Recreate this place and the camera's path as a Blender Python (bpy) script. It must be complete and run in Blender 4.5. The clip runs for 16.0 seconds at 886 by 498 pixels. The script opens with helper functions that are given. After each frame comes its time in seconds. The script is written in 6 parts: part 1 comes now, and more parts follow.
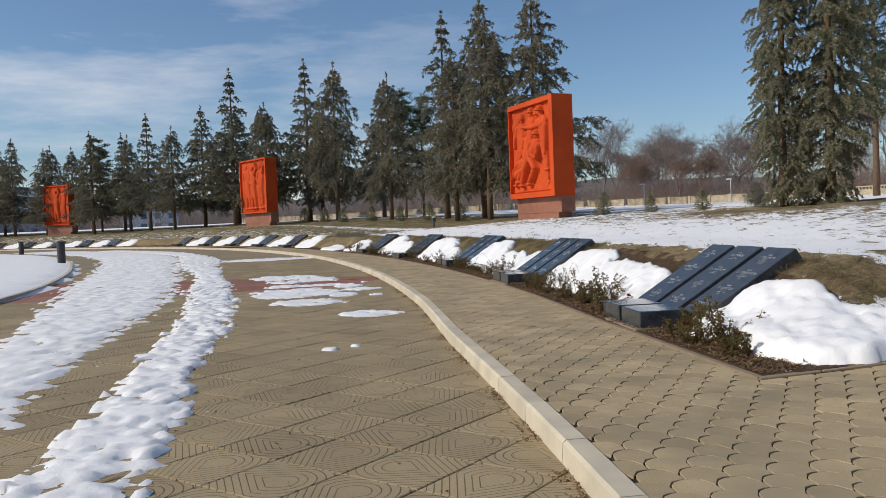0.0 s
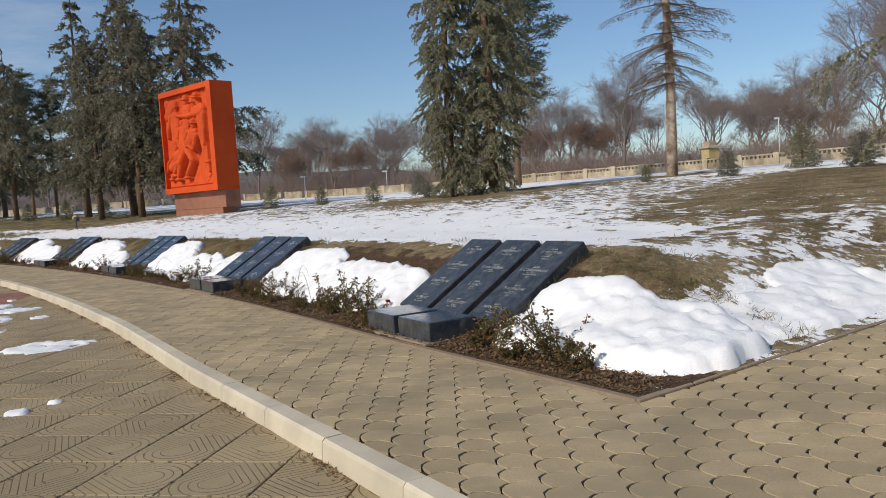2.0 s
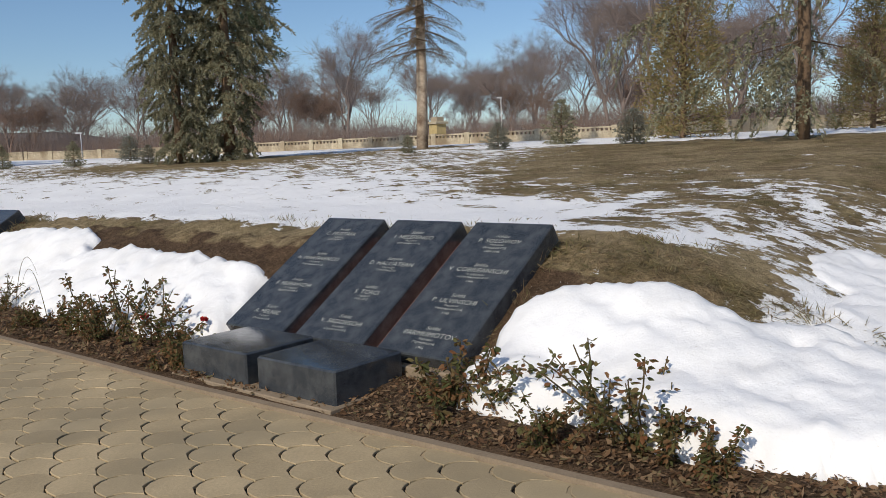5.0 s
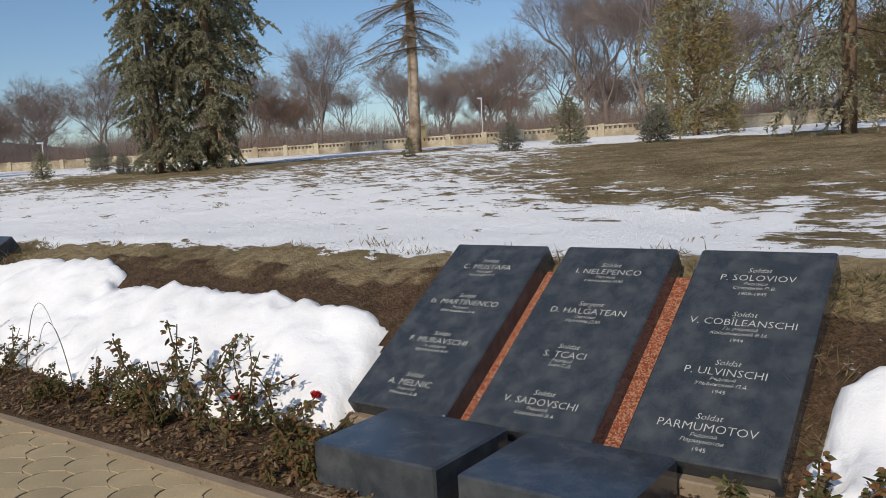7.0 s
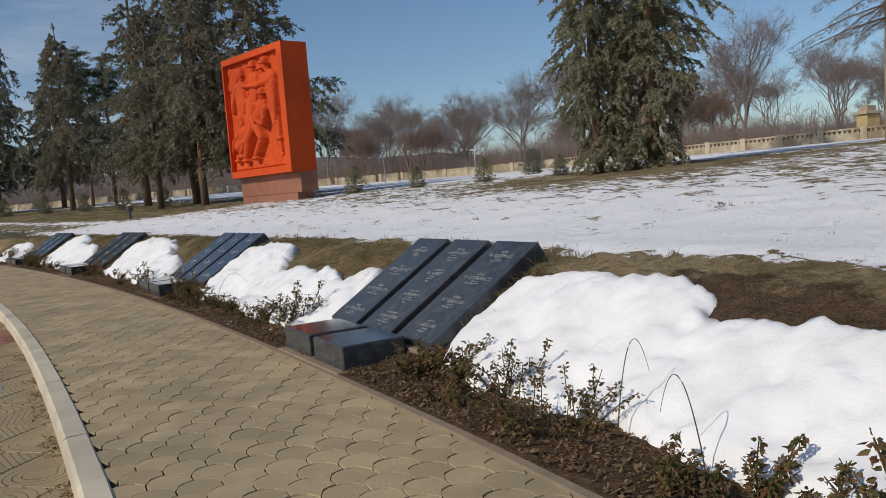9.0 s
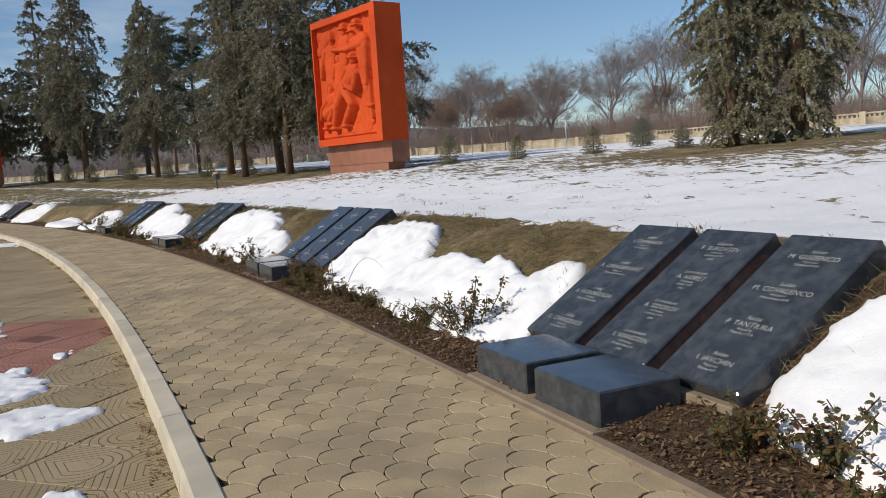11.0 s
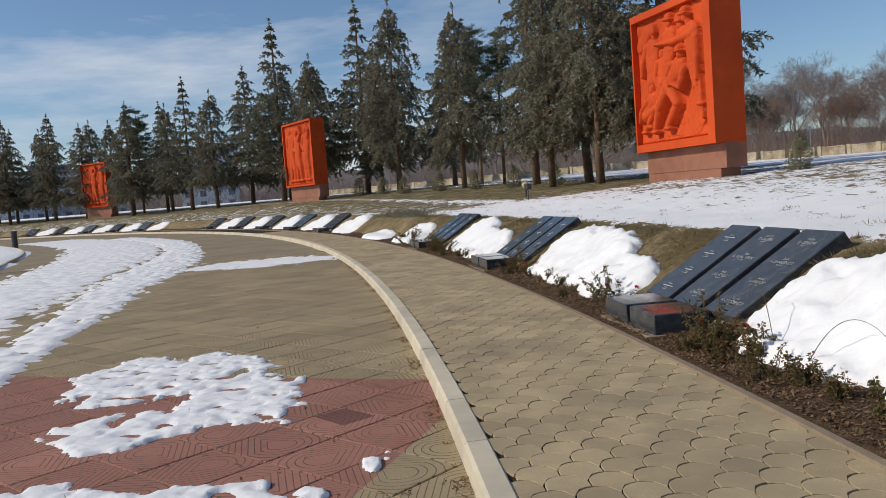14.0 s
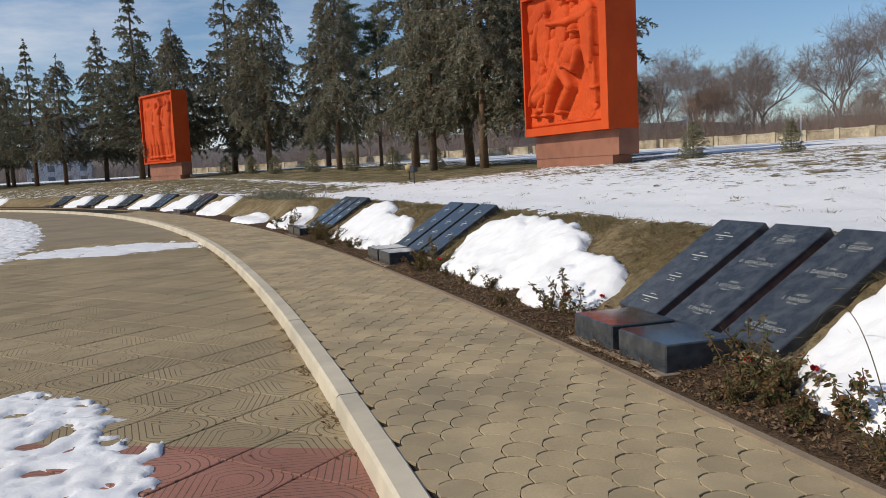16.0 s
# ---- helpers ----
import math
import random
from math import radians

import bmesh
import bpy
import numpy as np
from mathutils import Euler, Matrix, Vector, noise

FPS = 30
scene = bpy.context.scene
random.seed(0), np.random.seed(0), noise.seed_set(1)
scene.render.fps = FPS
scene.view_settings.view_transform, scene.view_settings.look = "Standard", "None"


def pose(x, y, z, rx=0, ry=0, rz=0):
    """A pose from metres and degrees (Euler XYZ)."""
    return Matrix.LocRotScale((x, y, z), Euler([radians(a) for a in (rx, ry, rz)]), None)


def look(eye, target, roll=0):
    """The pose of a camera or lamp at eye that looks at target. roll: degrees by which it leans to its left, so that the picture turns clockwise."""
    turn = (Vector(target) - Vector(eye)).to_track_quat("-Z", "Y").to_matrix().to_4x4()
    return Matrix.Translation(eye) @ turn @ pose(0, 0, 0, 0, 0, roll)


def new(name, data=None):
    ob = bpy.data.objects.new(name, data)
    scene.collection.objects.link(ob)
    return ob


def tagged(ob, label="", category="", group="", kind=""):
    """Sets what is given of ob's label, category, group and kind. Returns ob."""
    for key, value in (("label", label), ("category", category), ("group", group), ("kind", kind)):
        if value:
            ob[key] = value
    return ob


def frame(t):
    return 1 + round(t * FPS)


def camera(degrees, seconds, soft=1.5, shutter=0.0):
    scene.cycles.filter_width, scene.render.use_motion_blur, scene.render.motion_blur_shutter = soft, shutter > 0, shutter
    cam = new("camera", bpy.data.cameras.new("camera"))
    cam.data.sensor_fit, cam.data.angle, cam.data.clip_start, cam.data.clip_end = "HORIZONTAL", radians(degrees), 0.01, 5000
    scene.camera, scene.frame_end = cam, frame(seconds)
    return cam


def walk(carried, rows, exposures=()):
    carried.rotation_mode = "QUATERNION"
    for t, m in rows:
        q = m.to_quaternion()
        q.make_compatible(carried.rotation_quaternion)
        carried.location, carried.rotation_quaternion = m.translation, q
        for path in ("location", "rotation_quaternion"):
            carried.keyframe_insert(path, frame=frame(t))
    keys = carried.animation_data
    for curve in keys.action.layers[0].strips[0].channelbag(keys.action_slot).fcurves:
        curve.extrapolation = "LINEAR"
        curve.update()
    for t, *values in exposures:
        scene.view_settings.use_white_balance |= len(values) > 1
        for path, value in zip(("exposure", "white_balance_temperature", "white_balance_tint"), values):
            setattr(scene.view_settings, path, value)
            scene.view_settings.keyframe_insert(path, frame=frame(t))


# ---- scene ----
cam = camera(57.55, 16.0, soft=0.8)
PATH = [
    (0, (2.194, -0.907, 1.3), (1.949, 1.077, 1.236), -2.2),
    (0.5, (1.891, -0.396, 1.325), (1.781, 1.599, 1.256), -1.15),
    (1, (1.618, 0.053, 1.359), (1.768, 2.046, 1.272), -1.15),
    (1.5, (1.288, 0.424, 1.407), (1.723, 2.372, 1.281), -1.6),
    (2, (1.114, 0.963, 1.401), (1.717, 2.865, 1.276), -3.65),
    (2.5, (0.911, 1.511, 1.388), (1.713, 3.335, 1.204), -5.0),
    (3, (0.843, 2.032, 1.381), (1.882, 3.724, 1.146), -4.2),
    (3.2, (0.846, 2.26, 1.399), (1.939, 3.917, 1.157), -4.25),
    (5.3, (1.181, 5.005, 1.323), (2.419, 6.56, 1.1), -1.8),
    (5.5, (1.203, 5.207, 1.347), (2.404, 6.793, 1.137), -1.9),
    (6, (1.192, 5.736, 1.374), (2.369, 7.338, 1.159), -2.5),
    (6.5, (1.207, 6.233, 1.383), (2.438, 7.796, 1.173), -2.6),
    (7, (1.204, 6.745, 1.393), (2.506, 8.245, 1.173), -3.05),
    (7.5, (1.171, 7.29, 1.41), (2.461, 8.803, 1.202), -3.55),
    (8, (1.141, 7.913, 1.435), (2.217, 9.591, 1.268), -3.4),
    (8.5, (1.062, 8.529, 1.415), (1.84, 10.366, 1.267), -4.5),
    (9, (0.883, 9.085, 1.387), (1.341, 11.026, 1.235), -4.5),
    (9.5, (0.692, 9.712, 1.374), (0.947, 11.688, 1.21), -4.05),
    (9.7, (0.615, 9.918, 1.398), (0.863, 11.895, 1.216), -4.3),
    (11.8, (-0.059, 12.243, 1.442), (0.321, 14.195, 1.229), -1.85),
    (12, (-0.108, 12.438, 1.443), (0.314, 14.38, 1.228), -1.95),
    (12.5, (-0.254, 12.94, 1.452), (0.077, 14.901, 1.237), -2.0),
    (13, (-0.393, 13.509, 1.46), (-0.361, 15.5, 1.278), -3.85),
    (13.5, (-0.626, 14.117, 1.478), (-0.816, 16.102, 1.318), -4.75),
    (14, (-0.865, 14.736, 1.459), (-1.29, 16.685, 1.325), -4.2),
    (14.5, (-1.115, 15.253, 1.459), (-1.583, 17.192, 1.325), -3.65),
    (15, (-1.324, 15.788, 1.455), (-1.77, 17.732, 1.304), -3.3),
    (15.5, (-1.56, 16.388, 1.444), (-1.88, 18.355, 1.264), -3.5),
    (16, (-1.743, 16.969, 1.449), (-1.849, 18.956, 1.254), -2.8),
]
walk(cam, [(t, look(eye, target, roll)) for t, eye, target, roll in PATH],
     exposures=[(0, -0.46), (1.5, -0.44), (3, -0.36), (5.5, -0.50), (6.5, -0.54), (7.5, -0.48), (8, -0.60), (8.5, -0.72), (9, -0.70), (9.5, -0.60), (12.5, -0.42), (14.5, -0.52), (16, -0.45)])

# ---------- light ----------
world = bpy.data.worlds.new("sky")
scene.world = world
world.use_nodes = True
wn, wl = world.node_tree.nodes, world.node_tree.links
SUN_TO = Vector((-0.93, -0.36, 0.70)).normalized()
sky = wn.new("ShaderNodeTexSky")
sky.sky_type = "NISHITA"
sky.sun_disc = False
sky.sun_elevation = math.asin(SUN_TO.z)
sky.sun_rotation = math.atan2(SUN_TO.x, SUN_TO.y)
sky.air_density, sky.dust_density, sky.ozone_density = 1.0, 0.35, 4.8
# thin cirrus drifting over the plaza side
gen = wn.new("ShaderNodeTexCoord")
smap = wn.new("ShaderNodeMapping")
smap.inputs["Scale"].default_value = (1.2, 1.2, 6.0)
wl.new(gen.outputs["Generated"], smap.inputs["Vector"])
cn = wn.new("ShaderNodeTexNoise")
cn.inputs["Scale"].default_value = 2.3
cn.inputs["Detail"].default_value = 7.0
cn.inputs["Roughness"].default_value = 0.62
wl.new(smap.outputs["Vector"], cn.inputs["Vector"])
cr = wn.new("ShaderNodeMapRange")
cr.inputs[1].default_value, cr.inputs[2].default_value = 0.44, 0.78
cr.inputs[3].default_value, cr.inputs[4].default_value = 0.0, 0.85
wl.new(cn.outputs["Fac"], cr.inputs[0])
sep = wn.new("ShaderNodeSeparateXYZ")
wl.new(gen.outputs["Generated"], sep.inputs[0])
side = wn.new("ShaderNodeMapRange")
side.inputs[1].default_value, side.inputs[2].default_value = 0.15, -0.40
wl.new(sep.outputs["X"], side.inputs[0])
mul = wn.new("ShaderNodeMath")
mul.operation = "MULTIPLY"
wl.new(cr.outputs[0], mul.inputs[0])
wl.new(side.outputs[0], mul.inputs[1])
mixc = wn.new("ShaderNodeMixRGB")
mixc.inputs["Color2"].default_value = (7.2, 7.4, 7.9, 1)
wl.new(mul.outputs[0], mixc.inputs["Fac"])
wl.new(sky.outputs[0], mixc.inputs["Color1"])
bg = wn["Background"]
bg.inputs["Strength"].default_value = 0.14
wl.new(mixc.outputs[0], bg.inputs["Color"])

sun = new("sun", bpy.data.lights.new("sun", "SUN"))
sun.data.energy, sun.data.angle, sun.data.color = 4.2, radians(0.53), (1.0, 0.90, 0.76)
sun.matrix_world = look(SUN_TO * 50, (0, 0, 0))

# ---------- materials ----------
def principled(name, rough=0.8, spec=0.3, metal=0.0):
    m = bpy.data.materials.new(name)
    m.use_nodes = True
    b = m.node_tree.nodes["Principled BSDF"]
    b.inputs["Roughness"].default_value = rough
    b.inputs["Specular IOR Level"].default_value = spec
    b.inputs["Metallic"].default_value = metal
    return m, m.node_tree.nodes, m.node_tree.links, b


def tex_noise(n, l, scale, detail=4, rough=0.55, vec=None):
    t = n.new("ShaderNodeTexNoise")
    t.inputs["Scale"].default_value, t.inputs["Detail"].default_value, t.inputs["Roughness"].default_value = scale, detail, rough
    if vec is None:
        c = n.new("ShaderNodeNewGeometry")
        l.new(c.outputs["Position"], t.inputs["Vector"])
    else:
        l.new(vec, t.inputs["Vector"])
    return t.outputs["Fac"]


def ramp(n, l, fac, stops):
    r = n.new("ShaderNodeValToRGB")
    e = r.color_ramp.elements
    e[0].position, e[0].color = stops[0][0], (*stops[0][1], 1)
    e[1].position, e[1].color = stops[-1][0], (*stops[-1][1], 1)
    for p, c in stops[1:-1]:
        x = e.new(p)
        x.color = (*c, 1)
    l.new(fac, r.inputs[0])
    return r.outputs[0]


def mixrgb(n, l, fac, a, b, blend="MIX"):
    m = n.new("ShaderNodeMixRGB")
    m.blend_type = blend
    for s, v in (("Fac", fac), ("Color1", a), ("Color2", b)):
        if isinstance(v, (int, float)):
            m.inputs[s].default_value = v
        elif isinstance(v, tuple):
            m.inputs[s].default_value = (*v, 1)
        else:
            l.new(v, m.inputs[s])
    return m.outputs[0]


def mathn(n, l, op, a, b=0.0, c=0.0):
    m = n.new("ShaderNodeMath")
    m.operation = op
    for i, v in enumerate((a, b, c)):
        if isinstance(v, (int, float)):
            m.inputs[i].default_value = v
        else:
            l.new(v, m.inputs[i])
    return m.outputs[0]


def bump(n, l, b, height, strength=0.5, dist=0.01):
    k = n.new("ShaderNodeBump")
    k.inputs["Strength"].default_value, k.inputs["Distance"].default_value = strength, dist
    l.new(height, k.inputs["Height"])
    l.new(k.outputs[0], b.inputs["Normal"])


def grainy(name, base, var=0.25, scale=6.0, fine=60.0, rough=0.85, spec=0.25, tint=None, bumpd=0.004, island=0.0, objr=0.0):
    """Surface with variation at two scales, and per piece where island or objr is set."""
    m, n, l, b = principled(name, rough, spec)
    dark = tuple(c * (1 - var) for c in base)
    light = tuple(min(1, c * (1 + var)) for c in base)
    big = tex_noise(n, l, scale, 5)
    sm = tex_noise(n, l, fine, 3, 0.7)
    col = ramp(n, l, big, [(0.3, dark), (0.7, light)])
    col = mixrgb(n, l, 0.5, col, ramp(n, l, sm, [(0.3, dark), (0.7, light)]))
    if tint:
        col = mixrgb(n, l, ramp(n, l, tex_noise(n, l, scale * 0.37, 4), [(0.45, (0, 0, 0)), (0.65, (1, 1, 1))]), col, tint)
    if island or objr:
        src = n.new("ShaderNodeNewGeometry").outputs["Random Per Island"] if island else n.new("ShaderNodeObjectInfo").outputs["Random"]
        k = island or objr
        v = n.new("ShaderNodeMapRange")
        v.inputs[3].default_value, v.inputs[4].default_value = 1 - k, 1 + k
        l.new(src, v.inputs[0])
        hs = n.new("ShaderNodeHueSaturation")
        l.new(v.outputs[0], hs.inputs["Value"])
        l.new(col, hs.inputs["Color"])
        col = hs.outputs[0]
    l.new(col, b.inputs["Base Color"])
    bump(n, l, b, sm, 0.6, bumpd)
    return m


M = {}
M["paver"] = grainy("paver", (0.43, 0.335, 0.20), 0.24, 3.0, 70, 0.85, 0.25, (0.33, 0.265, 0.165), 0.003, objr=0.12)
M["paver_far"] = grainy("paver_far", (0.43, 0.335, 0.20), 0.24, 3.0, 70, 0.85, 0.25, (0.33, 0.265, 0.165), 0.003, island=0.12)
M["joint"] = grainy("joint", (0.050, 0.041, 0.030), 0.4, 8, 120, 0.95, 0.1)
M["curb"] = grainy("curb", (0.60, 0.53, 0.40), 0.12, 4, 110, 0.8, 0.25, (0.50, 0.44, 0.34), 0.002, objr=0.06)
M["orange"] = grainy("orange", (0.60, 0.078, 0.014), 0.12, 1.2, 25, 0.75, 0.2, (0.50, 0.062, 0.012), 0.008)
M["plinth"] = grainy("plinth", (0.27, 0.115, 0.07), 0.3, 2.0, 70, 0.5, 0.4, (0.34, 0.15, 0.09), 0.003)
M["bark"] = grainy("bark", (0.17, 0.115, 0.075), 0.45, 9, 50, 0.95, 0.1, None, 0.02)
M["palebark"] = grainy("palebark", (0.46, 0.37, 0.28), 0.35, 7, 45, 0.95, 0.1, (0.20, 0.14, 0.10), 0.02)
M["twig"] = grainy("twig", (0.215, 0.178, 0.162), 0.3, 3, 30, 0.95, 0.1, (0.22, 0.172, 0.15), 0.01)
M["redtwig"] = grainy("redtwig", (0.235, 0.165, 0.13), 0.3, 3, 30, 0.95, 0.1, (0.23, 0.16, 0.125), 0.01)
# dark blotches: mottled stone, and patches of shade put into the colour
M["wall"] = grainy("wall", (0.42, 0.36, 0.26), 0.5, 1.6, 7, 0.9, 0.2, (0.22, 0.17, 0.11), 0.02)
M["wallpaint"] = grainy("wallpaint", (0.45, 0.39, 0.28), 0.3, 1.5, 9, 0.9, 0.2, (0.32, 0.26, 0.18), 0.02)
M["yellow"] = grainy("yellow", (0.50, 0.39, 0.19), 0.2, 3, 20, 0.9, 0.2)
M["darkmetal"] = grainy("darkmetal", (0.035, 0.035, 0.04), 0.3, 6, 50, 0.5, 0.5)
M["whitemetal"] = grainy("whitemetal", (0.75, 0.75, 0.73), 0.08, 6, 50, 0.5, 0.5)
M["cement"] = grainy("cement", (0.27, 0.21, 0.145), 0.25, 6, 60, 0.9, 0.2)
M["letter"] = grainy("letter", (0.46, 0.46, 0.41), 0.12, 20, 90, 0.7, 0.3)
M["glass_far"] = grainy("glass_far", (0.10, 0.13, 0.17), 0.3, 1, 8, 0.25, 0.5)
# pale grey walls; the bluish cast is distance haze put into the colour
M["render_far"] = grainy("render_far", (0.40, 0.44, 0.49), 0.12, 0.3, 3, 0.9, 0.2)
M["roof_far"] = grainy("roof_far", (0.22, 0.23, 0.26), 0.15, 0.5, 3, 0.8, 0.2)
M["petal"] = grainy("petal", (0.45, 0.02, 0.02), 0.3, 60, 200, 0.7, 0.3)
M["stem"] = grainy("stem", (0.10, 0.075, 0.035), 0.4, 20, 90, 0.9, 0.2)


def leafy(name, cols, rough=0.75):
    m, n, l, b = principled(name, rough, 0.2)
    r = n.new("ShaderNodeNewGeometry").outputs["Random Per Island"]
    c = ramp(n, l, r, [(i / (len(cols) - 1), k) for i, k in enumerate(cols)])
    c = mixrgb(n, l, tex_noise(n, l, 0.8, 3), mixrgb(n, l, 1.0, c, (0.7, 0.7, 0.7), "MULTIPLY"), c)
    l.new(c, b.inputs["Base Color"])
    # thin leaves let some light through
    t = n.new("ShaderNodeBsdfTranslucent")
    l.new(c, t.inputs["Color"])
    mx = n.new("ShaderNodeMixShader")
    mx.inputs[0].default_value = 0.35
    l.new(b.outputs[0], mx.inputs[1])
    l.new(t.outputs[0], mx.inputs[2])
    l.new(mx.outputs[0], n["Material Output"].inputs["Surface"])
    return m


M["needle"] = leafy("needle", [(0.25, 0.245, 0.155), (0.32, 0.315, 0.205), (0.40, 0.39, 0.26), (0.34, 0.27, 0.16)])
M["needle_dark"] = leafy("needle_dark", [(0.17, 0.185, 0.135), (0.215, 0.23, 0.17), (0.265, 0.265, 0.19), (0.29, 0.20, 0.12)])
M["needle_row"] = leafy("needle_row", [(0.20, 0.205, 0.145), (0.25, 0.25, 0.18), (0.31, 0.295, 0.21), (0.32, 0.22, 0.135)])
M["needle_pine"] = leafy("needle_pine", [(0.09, 0.115, 0.065), (0.12, 0.15, 0.085), (0.15, 0.175, 0.10), (0.17, 0.165, 0.09)])
M["needle_blue"] = leafy("needle_blue", [(0.19, 0.20, 0.155), (0.25, 0.265, 0.22), (0.31, 0.325, 0.28), (0.28, 0.23, 0.13)])
M["needle_sere"] = leafy("needle_sere", [(0.16, 0.13, 0.085), (0.22, 0.16, 0.10), (0.27, 0.18, 0.11), (0.13, 0.14, 0.10)])
M["needle_yew"] = leafy("needle_yew", [(0.23, 0.215, 0.085), (0.29, 0.25, 0.11), (0.36, 0.28, 0.13), (0.33, 0.22, 0.105)])
M["leaf"] = leafy("leaf", [(0.085, 0.10, 0.035), (0.16, 0.15, 0.06), (0.23, 0.15, 0.07), (0.27, 0.12, 0.055)])
M["litter"] = leafy("litter", [(0.18, 0.10, 0.055), (0.28, 0.165, 0.09), (0.37, 0.245, 0.145), (0.19, 0.165, 0.08)])
M["straw"] = leafy("straw", [(0.25, 0.19, 0.10), (0.40, 0.32, 0.18), (0.19, 0.18, 0.07), (0.31, 0.21, 0.12)])


def snow_mat():
    m, n, l, b = principled("snow", 0.65, 0.25)
    big = tex_noise(n, l, 2.2, 4)
    c = ramp(n, l, big, [(0.25, (0.80, 0.795, 0.785)), (0.5, (0.88, 0.88, 0.88)), (0.75, (0.93, 0.93, 0.93))])
    dirt = ramp(n, l, tex_noise(n, l, 26, 5, 0.7), [(0.66, (1, 1, 1)), (0.80, (0.62, 0.55, 0.46))])
    l.new(mixrgb(n, l, 1.0, c, dirt, "MULTIPLY"), b.inputs["Base Color"])
    b.inputs["Subsurface Weight"].default_value = 0.0
    s = mixrgb(n, l, 0.22, tex_noise(n, l, 9, 5), tex_noise(n, l, 70, 3, 0.7))
    bump(n, l, b, s, 0.6, 0.024)
    return m


M["snow"] = snow_mat()


def granite_mat():
    m, n, l, b = principled("granite", 0.22, 0.5)
    fine = tex_noise(n, l, 260, 3, 0.75)
    mid = tex_noise(n, l, 9, 5)
    c = ramp(n, l, fine, [(0.35, (0.017, 0.021, 0.027)), (0.6, (0.048, 0.056, 0.066)), (0.75, (0.13, 0.14, 0.15))])
    c = mixrgb(n, l, ramp(n, l, mid, [(0.42, (0, 0, 0)), (0.68, (0.7, 0.7, 0.7))]), c, (0.085, 0.092, 0.098))
    l.new(c, b.inputs["Base Color"])
    r = n.new("ShaderNodeMapRange")
    r.inputs[3].default_value, r.inputs[4].default_value = 0.04, 0.22
    l.new(mid, r.inputs[0])
    l.new(r.outputs[0], b.inputs["Roughness"])
    return m


M["granite"] = granite_mat()


def mosaic_mat():
    m, n, l, b = principled("mosaic", 0.6, 0.4)
    v = n.new("ShaderNodeTexVoronoi")
    v.inputs["Scale"].default_value = 130
    g = n.new("ShaderNodeNewGeometry")
    l.new(g.outputs["Position"], v.inputs["Vector"])
    c = ramp(n, l, v.outputs["Color"], [(0.2, (0.16, 0.04, 0.02)), (0.5, (0.32, 0.085, 0.035)), (0.8, (0.42, 0.25, 0.16))])
    l.new(c, b.inputs["Base Color"])
    bump(n, l, b, v.outputs["Distance"], 0.6, 0.006)
    return m


M["mosaic"] = mosaic_mat()


